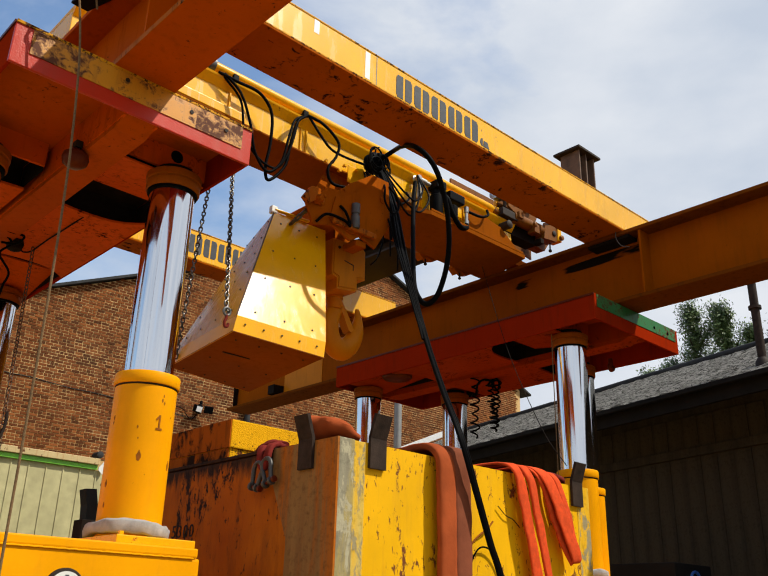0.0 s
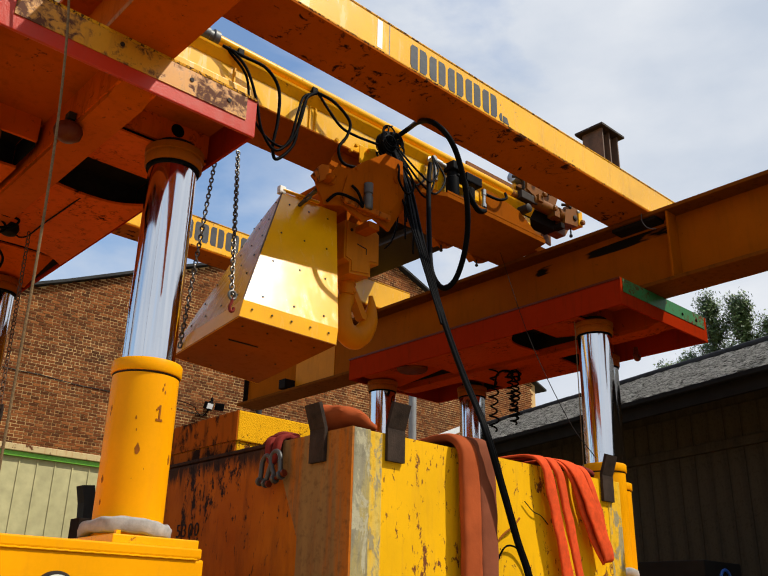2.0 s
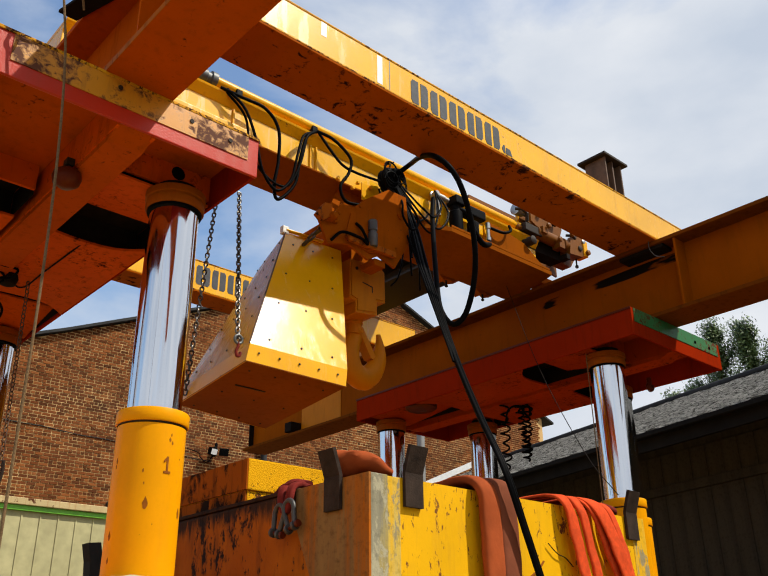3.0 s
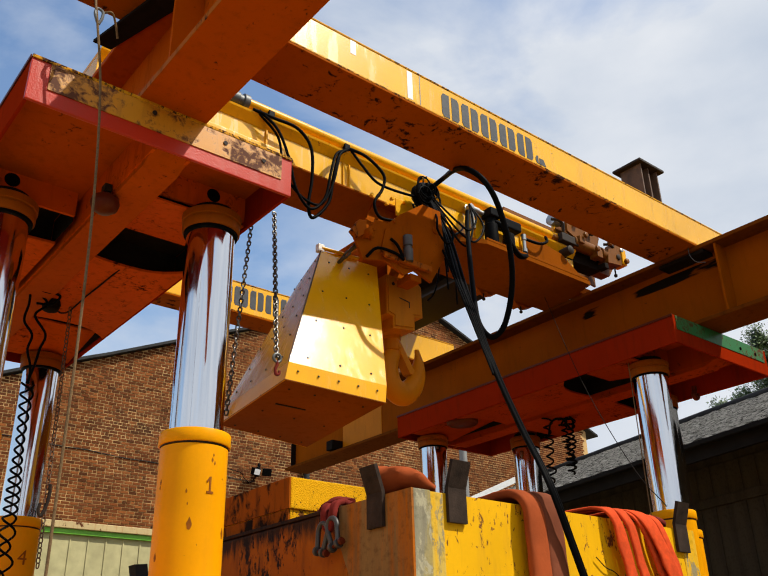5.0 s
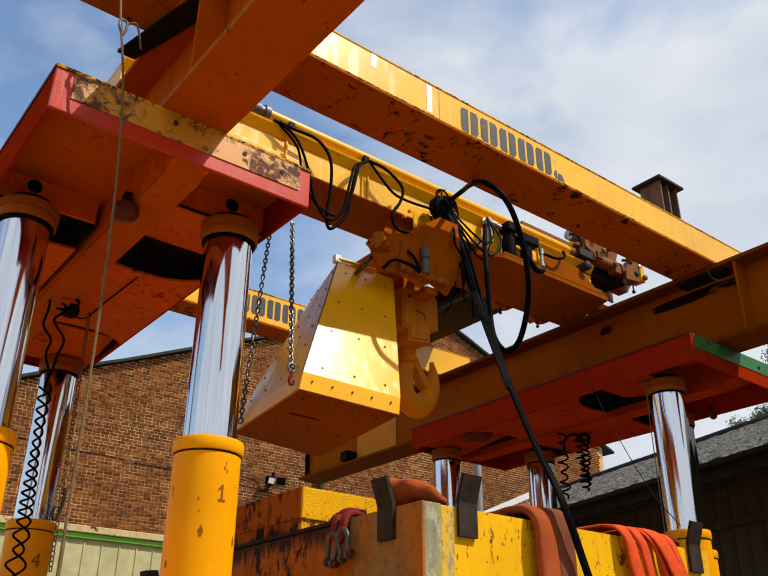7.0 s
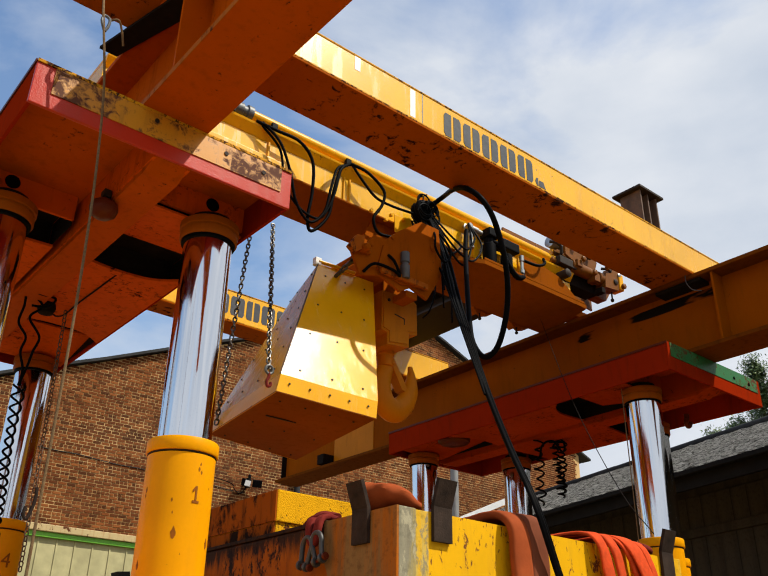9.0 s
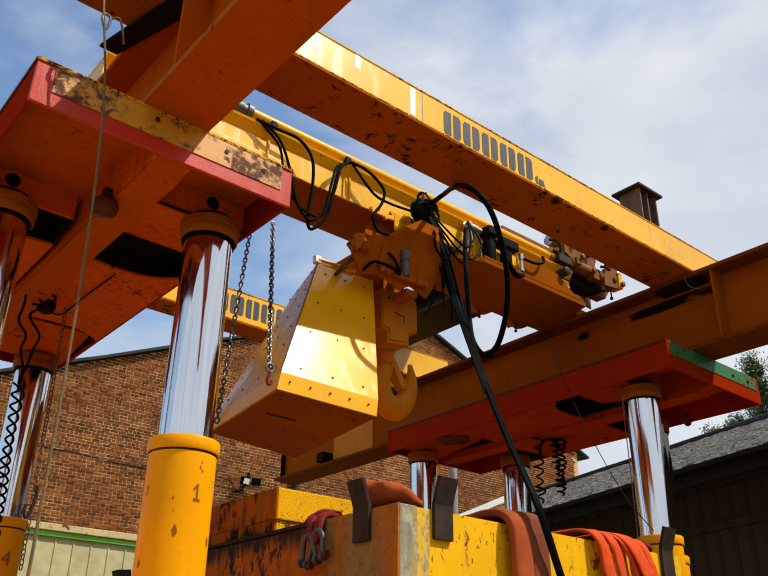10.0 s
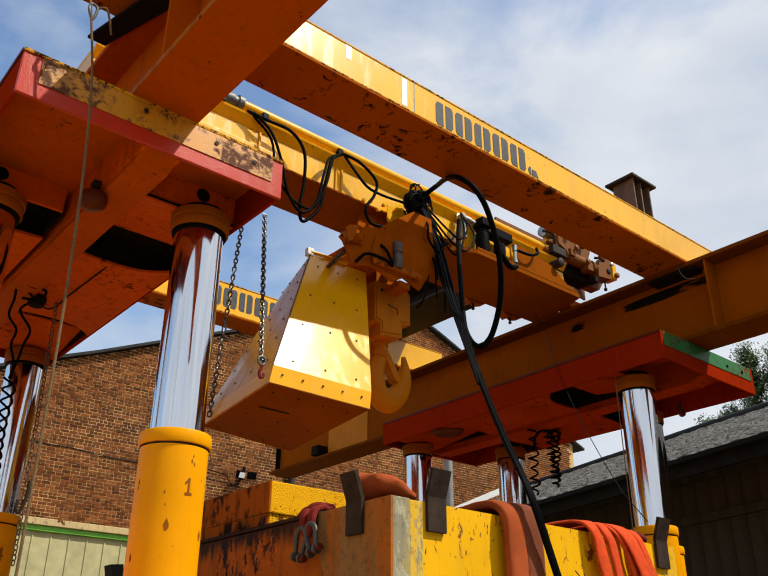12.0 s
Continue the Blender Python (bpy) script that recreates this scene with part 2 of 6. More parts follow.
M["carriage"] = painted("orange-yellow carriage paint", (0.36, 0.080, 0.0008), chips=0.60, grime=0.6, rough=0.5, spec=0.01, dirt=(0.14, 0.04, 0.004), soft=0.06)
M["dull_yellow"] = painted("dull orange-yellow casting paint", (0.58, 0.195, 0.0018), chips=0.66, grime=0.3, rough=0.42, spec=0.08)
# Brown darkened to carry the long beam's shadow on the pushing end.
M["greasy"] = painted("brown machinery paint darkened for beam shadow", (0.19, 0.064, 0.005), chips=0.58, grime=0.6, rough=0.42, spec=0.15, dirt=(0.02, 0.012, 0.008), chip_colour=(0.015, 0.010, 0.008), soft=0.08)
M["hole"] = plain("dark hole", (0.006, 0.005, 0.005), 1.0, 0.0, 0.1, spec=0.0)
M["blacking"] = plain("black unlit steel", (0.012, 0.008, 0.006), 0.9, 0.0, 0.3, spec=0.1)
M["steel_dark"] = plain("dark brown steel", (0.026, 0.017, 0.012), 0.7, 0.0, spec=0.2)
M["steel_grey"] = plain("grey steel", (0.10, 0.10, 0.098), 0.5, 0.4)
M["shackle_steel"] = plain("dark worn shackle steel", (0.055, 0.053, 0.050), 0.45, 0.3, 0.3)
M["chain_steel"] = plain("bright worn chain steel", (0.10, 0.09, 0.08), 0.35, 0.7, 0.3, 30)
M["guard"] = plain("rust-brown guard steel", (0.032, 0.020, 0.014), 0.75, 0.0, 0.45, 16, 0.5, spec=0.12)
M["galv"] = plain("galvanised fitting", (0.42, 0.42, 0.40), 0.35, 0.9)
M["rubber"] = plain("black rubber", (0.004, 0.004, 0.0043), 0.45, 0, 0.3, 40, 0.1, spec=0.015)
M["black"] = plain("black plastic", (0.005, 0.005, 0.0055), 0.45, 0, 0.2, spec=0.04)
M["cloth"] = plain("grey cloth", (0.33, 0.32, 0.31), 0.9, 0, 0.2, 22, 0.4, spec=0.12)
M["sling"] = plain("orange sling webbing", (0.60, 0.064, 0.012), 0.85, 0, 0.2, 30, 0.4, spec=0.12)
M["sling_dirty"] = plain("dirty orange sling webbing", (0.31, 0.062, 0.015), 0.9, 0, 0.22, 7, 0.35, spec=0.12)
M["sling_brown"] = plain("brown sling webbing", (0.19, 0.055, 0.026), 0.9, 0, 0.2, 7, 0.35, spec=0.1)
M["sling_red"] = plain("red sling webbing", (0.155, 0.016, 0.011), 0.85, 0, 0.25, 22, 0.4, spec=0.12)
M["rope"] = plain("worn steel rope", (0.17, 0.105, 0.05), 0.8, 0.0, 0.3, 90, 0.5, spec=0.12)
M["grey_letter"] = plain("grey stencil paint", (0.075, 0.08, 0.088), 0.55, 0, 0.15, 30, 0.1, spec=0.12)
M["white_tape"] = plain("white tape", (0.78, 0.76, 0.70), 0.5, 0, 0.08)
M["dial"] = plain("gauge dial", (0.70, 0.70, 0.66), 0.4, 0, 0.08)
M["ink"] = plain("black stencil ink", (0.02, 0.015, 0.012), 0.7, 0, 0.2, spec=0.12)
M["rust_ink"] = plain("brown marker", (0.25, 0.075, 0.006), 0.7, 0, 0.2, spec=0.12)
M["tin"] = plain("bitumen roof edge", (0.035, 0.035, 0.035), 0.8, 0, 0.3, 8, spec=0.12)
M["cream"] = plain("cream sheet cladding", (0.43, 0.39, 0.205), 0.6, 0, 0.16, 5, 0.1, spec=0.15)
M["lime"] = plain("bright green trim", (0.17, 0.50, 0.04), 0.5, 0, 0.12)
M["gutter"] = painted("rusted cream gutter", (0.52, 0.40, 0.20), chips=0.53, grime=0.9, chip_scale=9, dirt=(0.36, 0.13, 0.03), spec=0.1)
M["white_board"] = plain("white barge board", (0.74, 0.74, 0.72), 0.5, 0, 0.08)
M["pole_grey"] = plain("dull galvanised pole", (0.26, 0.26, 0.25), 0.5, 0.2, 0.12, 9)
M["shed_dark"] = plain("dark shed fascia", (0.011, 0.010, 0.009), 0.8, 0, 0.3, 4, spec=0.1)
M["shed_gutter"] = plain("dull grey gutter", (0.024, 0.023, 0.020), 0.8, 0, 0.3, 5, spec=0.1)
M["bark"] = plain("bark", (0.09, 0.07, 0.05), 0.9, 0, 0.3, 12, 0.5)
M["glass_lamp"] = plain("floodlight glass", (0.75, 0.75, 0.75), 0.15, 0, 0.05)
M["blue"] = plain("blue plastic", (0.02, 0.10, 0.40), 0.4)


def streaked(name, a, c, rust, size=1.0, run=0.05, amount=0.47, flakes=None):
    """Paint that rain has streaked from top to bottom, with rust runs."""
    n = Nodes(name)
    col = n.mix(n.ramp(n.noise(16 * size, 6, 0.6, (1, 1, run)), 0.36, 0.66), a, c)
    col = n.mix(n.ramp(n.noise(11 * size, 6, 0.65, (1, 1, run * 0.8), offset=(4, 7, 2)), amount, amount + 0.13), col, rust)
    if flakes:
        col = n.mix(n.ramp(n.noise(9, 8, 0.7, (1, 1, 0.45), distortion=0.8, offset=(1, 2, 8)), 0.53, 0.56), col, flakes)
    col = n.mix(n.math("MULTIPLY", n.ramp(n.noise(24, 7, 0.7), 0.5, 0.72), 0.6), col, tuple(v * 0.35 for v in a))
    n.bump(n.noise(70, 5, 0.7), 0.35, 0.006)
    return n.done(col, 0.8, 0.0, 0.06)


M["streaky_side"] = streaked("rust-streaked grey-yellow paint", (0.19, 0.098, 0.036), (0.27, 0.150, 0.050), (0.42, 0.115, 0.008), 0.60, 0.08, 0.47)
M["rusty_dark"] = painted("dark rust-eaten side paint", (0.34, 0.082, 0.004), chips=0.475, grime=0.9, chip_scale=11, rough=0.7, spec=0.03, dirt=(0.06, 0.022, 0.010), chip_colour=(0.022, 0.012, 0.008), soft=0.10, zone_weight=0.26, drip=(1, 1, 0.6))
M["streaky_yellow"] = streaked("rain-streaked yellow paint", (0.66, 0.41, 0.03), (0.52, 0.40, 0.13), (0.70, 0.38, 0.012), 0.8, 0.12, 0.47, (0.30, 0.25, 0.14))
M["concrete"] = streaked("weathered grey angle", (0.29, 0.265, 0.18), (0.19, 0.165, 0.115), (0.38, 0.29, 0.09), 0.7, 0.18, 0.52, (0.40, 0.36, 0.24))


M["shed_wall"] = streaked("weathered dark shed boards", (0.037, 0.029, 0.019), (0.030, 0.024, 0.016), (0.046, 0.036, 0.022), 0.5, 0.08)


def stained_side():
    """Rust-stained paint with black runs that have crept down from the top edge."""
    n = Nodes("black-stained rusty side paint")
    c = n.mix(n.ramp(n.noise(2.6, 6), 0.3, 0.72), (0.30, 0.070, 0.0025), (0.44, 0.122, 0.0035))
    c = n.mix(n.math("MULTIPLY", n.ramp(n.noise(6, 7, 0.65, (1.6, 1.6, 0.4)), 0.48, 0.72), 0.7), c, (0.13, 0.035, 0.008))
    c = n.mix(n.ramp(n.noise(24, 8, 0.7, (1, 1, 0.45), distortion=0.5), 0.60, 0.66), c, (0.05, 0.018, 0.009))
    z = n.t.nodes.new("ShaderNodeSeparateXYZ")
    n.link(n.co, z.inputs[0])
    depth = n.math("MULTIPLY", n.math("SUBTRACT", 3.40, z.outputs["Z"]), 2.8)
    runs = n.noise(9, 7, 0.7, (1.5, 1.5, 0.22), offset=(2, 4, 0))
    c = n.mix(n.ramp(n.math("SUBTRACT", n.math("MULTIPLY", runs, 1.15), depth), 0.20, 0.42), c, (0.040, 0.018, 0.009))
    blots = n.math("MULTIPLY", n.noise(13, 8, 0.72, (1, 1, 0.5), offset=(7, 1, 3)), n.ramp(n.noise(1.7, 3, 0.5, (1, 1, 0.3), offset=(1, 9, 2)), 0.4, 0.62))
    c = n.mix(n.ramp(blots, 0.50, 0.56), c, (0.018, 0.010, 0.008))
    n.bump(n.noise(60, 5, 0.7), 0.35, 0.005)
    return n.done(c, 0.65, 0.0, 0.06)


def chrome():
    n = Nodes("chromed rod")
    r = n.ramp(n.noise(9, 4, 0.5, (6, 6, 0.4)), 0.3, 0.8, (0.05, 0.05, 0.05, 1), (0.17, 0.17, 0.17, 1))
    return n.done((0.72, 0.73, 0.75), r, 1.0)


def brick_mat():
    n = Nodes("brick")
    info = n.t.nodes.new("ShaderNodeObjectInfo").outputs["Random"]
    isl = n.t.nodes.new("ShaderNodeNewGeometry").outputs["Random Per Island"]
    rnd = n.math("FRACT", n.math("ADD", n.math("MULTIPLY", isl, 7.31), info), 0)
    r = n.t.nodes.new("ShaderNodeValToRGB")
    for p, c in ((0.0, (0.066, 0.021, 0.0066, 1)), (0.3, (0.125, 0.036, 0.0098, 1)), (0.7, (0.18, 0.053, 0.014, 1)), (1.0, (0.26, 0.086, 0.023, 1))):
        e = r.color_ramp.elements.new(p) if p not in (0.0, 1.0) else r.color_ramp.elements[-1 if p else 0]
        e.position, e.color = p, c
    n.link(rnd, r.inputs["Fac"])
    c = n.mix(n.math("MULTIPLY", n.ramp(n.noise(30, 5), 0.4, 0.75), 0.4), r.outputs["Color"], (0.10, 0.04, 0.022))
    wall = n.t.nodes.new("ShaderNodeNewGeometry").outputs["Position"]
    big = n.node("ShaderNodeTexNoise", Scale=0.55, Detail=6.0, Roughness=0.6)
    n.link(wall, big.inputs["Vector"])
    c = n.mix(n.math("MULTIPLY", n.ramp(big.outputs["Fac"], 0.52, 0.72), 0.5), c, (0.06, 0.032, 0.020))
    n.bump(n.noise(70, 4), 0.4, 0.006)
    return n.done(c, 0.9, 0.0, 0.08)


def mortar_mat():
    n = Nodes("mortar")
    c = n.mix(n.ramp(n.noise(0.7, 7, 0.6), 0.38, 0.66), (0.34, 0.19, 0.075), (0.70, 0.47, 0.21))
    n.bump(n.noise(60, 4), 0.5, 0.006)
    return n.done(c, 0.95, 0.0, 0.1)


def roof_mat():
    n = Nodes("old fibre cement")
    c = n.mix(n.ramp(n.noise(5, 7, 0.65), 0.35, 0.7), (0.20, 0.19, 0.17), (0.52, 0.49, 0.44))
    c = n.mix(n.ramp(n.noise(16, 8, 0.75, (1.3, 0.8, 1.3)), 0.50, 0.55), c, (0.045, 0.042, 0.034))
    c = n.mix(n.math("MULTIPLY", n.ramp(n.noise(45, 4, 0.7, offset=(2, 2, 2)), 0.6, 0.7), 0.7), c, (0.36, 0.34, 0.26))
    n.bump(n.noise(22, 8, 0.75), 0.8, 0.03)
    return n.done(c, 0.95, 0.0, 0.1)


def leaf_mat():
    n = Nodes("leaf")
    isl = n.t.nodes.new("ShaderNodeNewGeometry").outputs["Random Per Island"]
    r = n.ramp(isl, 0.0, 1.0, (0.035, 0.070, 0.016, 1), (0.17, 0.24, 0.075, 1))
    n.b.inputs["Transmission Weight"].default_value = 0.0
    return n.done(r, 0.5)


def ground_mat():
    n = Nodes("gravel yard")
    c = n.mix(n.ramp(n.noise(0.8, 7), 0.35, 0.7), (0.25, 0.195, 0.115), (0.33, 0.262, 0.165))
    c = n.mix(n.math("MULTIPLY", n.noise(40, 4), 0.5), c, (0.18, 0.15, 0.105))
    n.bump(n.noise(50, 5), 0.6, 0.02)
    return n.done(c, 0.95, 0.0, 0.1)


M["stained_side"] = stained_side()
M["chrome"], M["brick"], M["mortar"], M["roof"], M["leaf"], M["ground"] = chrome(), brick_mat(), mortar_mat(), roof_mat(), leaf_mat(), ground_mat()


# ---------------------------------------------------------------- shape helpers
def part(name, bm, material, parent=None, label="", smooth=False):
    """Links a bmesh as one mesh object, under its thing where one is given."""
    me = bpy.data.meshes.new(name)
    bmesh.ops.recalc_face_normals(bm, faces=bm.faces)
    bm.to_mesh(me)
    bm.free()
    me.materials.append(M[material])
    if smooth:
        me.shade_smooth()
        me.set_sharp_from_angle(angle=radians(38))
    ob = new(name, me)
    if parent:
        ob.parent = parent
    if label:
        tagged(ob, label=label)
    return ob


def thing(name, label, category, at=(0, 0, 0), group="", kind=""):
    ob = new(name)
    ob.location = at
    return tagged(ob, label, category, group, kind)


def box(x0, x1, y0, y1, z0, z1, bevel=0.0, bm=None):
    bm = bm or bmesh.new()
    vs = [bm.verts.new(p) for p in ((x0, y0, z0), (x1, y0, z0), (x1, y1, z0), (x0, y1, z0), (x0, y0, z1), (x1, y0, z1), (x1, y1, z1), (x0, y1, z1))]
    fs = [bm.faces.new([vs[i] for i in q]) for q in ((0, 3, 2, 1), (4, 5, 6, 7), (0, 1, 5, 4), (1, 2, 6, 5), (2, 3, 7, 6), (3, 0, 4, 7))]
    if bevel:
        edges = list({e for f in fs for e in f.edges})
        bmesh.ops.bevel(bm, geom=edges, offset=bevel, segments=2, affect="EDGES", profile=0.6)
    return bm


def lathe(profile, seg=40, bm=None, at=(0, 0, 0), axis="z"):
    """A closed solid turned from (radius, height) pairs."""
    bm = bm or bmesh.new()
    rings = []
    for r, h in profile:
        ring = []
        for i in range(seg):
            a = 2 * math.pi * i / seg
            p = (r * math.cos(a), r * math.sin(a), h)
            p = {"z": p, "y": (p[0], p[2], p[1]), "x": (p[2], p[0], p[1])}[axis]
            ring.append(bm.verts.new((p[0] + at[0], p[1] + at[1], p[2] + at[2])))
        rings.append(ring)
    for a, b in zip(rings, rings[1:]):
        for i in range(seg):
            bm.faces.new((a[i], a[(i + 1) % seg], b[(i + 1) % seg], b[i]))
    bm.faces.new(rings[0])
    bm.faces.new(rings[-1])
    return bm


def smooth_path(points, steps=10):
    pts = [Vector(p) for p in points]
    pts = [2 * pts[0] - pts[1]] + pts + [2 * pts[-1] - pts[-2]]
    out = []
    for i in range(1, len(pts) - 2):
        p0, p1, p2, p3 = pts[i - 1 : i + 3]
        for k in range(steps):
            t = k / steps
            out.append(0.5 * (2 * p1 + (p2 - p0) * t + (2 * p0 - 5 * p1 + 4 * p2 - p3) * t * t + (3 * p1 - p0 - 3 * p2 + p3) * t**3))
    return out + [pts[-2]]


def sweep(path, radius, seg=10, bm=None, flat=None, closed=False):
    """A tube along a path; flat = (half width, half thickness, width direction) makes a strap."""
    bm = bm or bmesh.new()
    path = [Vector(p) for p in path]
    rings, last = [], None
    for i, p in enumerate(path):
        a, b = path[max(i - 1, 0)], path[min(i + 1, len(path) - 1)]
        if closed:
            a, b = path[i - 1], path[(i + 1) % len(path)]
        d = (b - a).normalized()
        side = flat[2] if flat else last or (Vector((0, 0, 1)) if abs(d.z) < 0.9 else Vector((1, 0, 0)))
        side = Vector(side)
        side = (side - d * side.dot(d)).normalized()
        last = side
        up = d.cross(side)
        ring = []
        for k in range(seg):
            t = 2 * math.pi * k / seg
            if flat:
                c, s = math.cos(t), math.sin(t)
                off = side * flat[0] * math.copysign(abs(c) ** 0.4, c) + up * flat[1] * math.copysign(abs(s) ** 0.7, s)
            else:
                off = (side * math.cos(t) + up * math.sin(t)) * radius
            ring.append(bm.verts.new(p + off))
        rings.append(ring)
    pairs = list(zip(rings, rings[1:])) + ([(rings[-1], rings[0])] if closed else [])
    for a, b in pairs:
        for k in range(seg):
            bm.faces.new((a[k], a[(k + 1) % seg], b[(k + 1) % seg], b[k]))
    if not closed:
        bm.faces.new(rings[0])
        bm.faces.new(rings[-1])
    return bm


def prism(outline, axis, lo, hi, bm=None):
    """A solid of constant section: outline in the two other axes (in xyz order), from lo to hi along the axis."""
    bm = bm or bmesh.new()
    ends = []
    for v in (lo, hi):
        ends.append([bm.verts.new({"x": (v, a, b), "y": (a, v, b), "z": (a, b, v)}[axis]) for a, b in outline])
    n = len(outline)
    for i in range(n):
        bm.faces.new((ends[0][i], ends[0][(i + 1) % n], ends[1][(i + 1) % n], ends[1][i]))
    bm.faces.new(ends[0])
    bm.faces.new(ends[1])
    return bm


def writing(name, text, size, material, parent, m, depth=0.0008):
    """Raised lettering made from the built-in font, as a mesh."""
    cu = bpy.data.curves.new(name, "FONT")
    cu.body, cu.size, cu.extrude, cu.resolution_u = text, size, depth, 3
    cu.space_character = 1.25
    tmp = bpy.data.objects.new(name, cu)
    me = bpy.data.meshes.new_from_object(tmp)
    bpy.data.objects.remove(tmp)
    me.materials.append(M[material])
    ob = new(name, me)
    ob.parent = parent
    ob.matrix_local = m
    return ob


G = 0.62  # the yard's level in the plan

# ---------------------------------------------------------------- lifting gantry
Y0, Y1 = 2.74, 5.28
DECK = 3.775
BEAM_TOP = 4.284


def head_frame(x0, x1, label, front, inner, skin):
    """The red-rimmed head that four jacks carry; inner = +1 where its inner side faces +x."""
    h = thing("gantry_head", label, "gantry head", ((x0 + x1) / 2, (Y0 + Y1) / 2, 3.6), "gantry heads")
    w, d = (x1 - x0) / 2, (Y1 - Y0) / 2
    part("deck", box(-w + 0.014, w - 0.014, -d + 0.014, d - 0.014, 0.148, 0.173, 0.003), skin if inner < 0 else "orange", h)
    for sy, mat in ((-1, front), (1, "red")):
        part("end_rim", box(-w, w, min(sy * d, sy * (d - 0.014)), max(sy * d, sy * (d - 0.014)), 0.0, 0.175, 0.003), mat, h)
    for sx in (-1, 1):
        part("side_rim", box(min(sx * w, sx * (w - 0.014)), max(sx * w, sx * (w - 0.014)), -d + 0.0145, d - 0.0145, 0.0, 0.175, 0.003), "red", h)
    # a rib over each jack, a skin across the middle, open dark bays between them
    for sx in (-1, 1):
        near = sx == inner
        xi, xo = sx * 0.086, sx * (w - 0.015)
        a, c = sorted((xi, xo))
        xj = 0.353 * sx
        front, rear = (-0.92, 1.11) if near else (-0.54, 0.73)
        for y, s in ((front, 1), (rear, -1)):
            part("jack_rib", box(a, c, y - 0.008, y + 0.008, 0.036, 0.1475), skin, h)
            part("socket_hole", lathe(((0.026, y - 0.0095), (0.031, y - 0.0085), (0.031, y + 0.0085), (0.026, y + 0.0095)), 20, None, (xj, 0, 0.112), "y"), "hole", h)
            edge = -0.30 if s > 0 else 0.49
            lo, hi = sorted((y + s * 0.0085, edge + s * 0.03))
            # Black sheets inside the bays put their deep shade into colour.
            part("bay_lining", box(a + 0.004, c - 0.004, lo, hi, 0.139, 0.1475), "blacking", h)
            part("bay_lining", box(a + 0.004, c - 0.004, edge + s * 0.030 - 0.002, edge + s * 0.030 + 0.002, 0.009, 0.138), "blacking", h)
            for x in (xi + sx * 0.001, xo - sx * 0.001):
                part("bay_lining", box(x - 0.0015, x + 0.0015, lo, hi, 0.018, 0.138), "blacking", h)
            if near:
                closed = inner < 0 and s < 0
                ya, yb = y - s * 0.012, y + s * (0.585 if closed else 0.45 if inner < 0 else 0.40)
                if closed:
                    part("boss", lathe(((0.125, 0.070), (0.120, 0.012), (0.108, 0.002), (0.020, -0.002)), 36, None, (xj, y - 0.40, 0)), "knob", h, smooth=True)
                part("gusset_plate", prism([(ya, 0.004), (yb, 0.070), (yb, 0.079), (ya, 0.013)], "x", a + 0.004, c - 0.004), skin, h)
        bow = []
        for k in range(17):
            t = k / 16
            bow.append((xi + (xo - xi) * t, 0.05 * abs(1.6 * t - 0.6) ** 2 + 0.10 * max(0.0, t - 0.6) ** 2 * 4 if near else 0.03 * (1 - t)))
        pts = [(x, -0.30 - dy) for x, dy in bow] + [(x, 0.49 + dy) for x, dy in reversed(bow)]
        part("bottom_skin", prism(pts, "z", -0.004, 0.008), skin, h)
    for sx in (-1, 1):
        part("rim_cap", box(min(sx * w, sx * (w + 0.006)), max(sx * w, sx * (w + 0.006)), -d, d, 0.163, 0.178, 0.002), "knob", h)
    sp = 0.012 * inner
    part("spine", prism([(-d + 0.018, 0.0035), (-d + 0.10, -0.028), (d - 0.17, -0.030), (d - 0.06, 0.0035)], "x", sp - 0.069, sp + 0.069), skin if inner < 0 else "orange", h)
    for sx in (-1, 1):
        part("spine_web", box(sp + sx * 0.068 - 0.006, sp + sx * 0.068 + 0.006, -d + 0.016, d - 0.016, -0.0055, 0.147), skin, h)
    return h


head_a = head_frame(0.79, 1.83, "red-rimmed orange steel gantry head with rust-eaten yellow strip", "red_lit", 1, "deep_orange")
head_b = head_frame(4.495, 5.545, "red-rimmed orange steel gantry head with green-edged end", "red", -1, "deep_orange_dim")
part("top_lip", box(-0.520, 0.520, -1.2755, -1.2700, 0.1665, 0.1795, 0.002), "yellow_edge", head_a, "worn yellow top edge")
part("nameplate_strip", box(-0.455, 0.470, -1.274, -1.2695, 0.060, 0.166), "rusty_yellow", head_a, "rust-eaten yellow strip")
part("edge_strip", box(-0.50, 0.49, -1.274, -1.2695, 0.085, 0.173), "green", head_b, "chipped green strip")
for x, z in ((-0.077, 0.135), (0.215, 0.125), (0.386, 0.113)):
    part("bolt_hole", lathe(((0.009, -0.003), (0.009, 0.002)), 14, None, (x, -1.2745, z), "y"), "steel_dark", head_a)
for x in (0.20, 0.38):
    part("bolt_hole", lathe(((0.010, -0.003), (0.010, 0.002)), 14, None, (x, -1.2745, 0.12), "y"), "hole", head_b)
# lifting eye and hanging knob
for hd, x, y in ((head_a, -0.06, -0.88),):
    part("eye_knob", lathe(((0.012, 0.0), (0.03, -0.012), (0.052, -0.03), (0.056, -0.05), (0.05, -0.072), (0.03, -0.088), (0.006, -0.092)), 20, None, (x - 0.02, y, -0.012)), "knob", hd, "rounded red-brown steel knob", smooth=True)
    part("eye_bracket", box(x - 0.035, x - 0.005, y - 0.02, y + 0.02, -0.012, 0.02, 0.003), "steel_dark", hd)


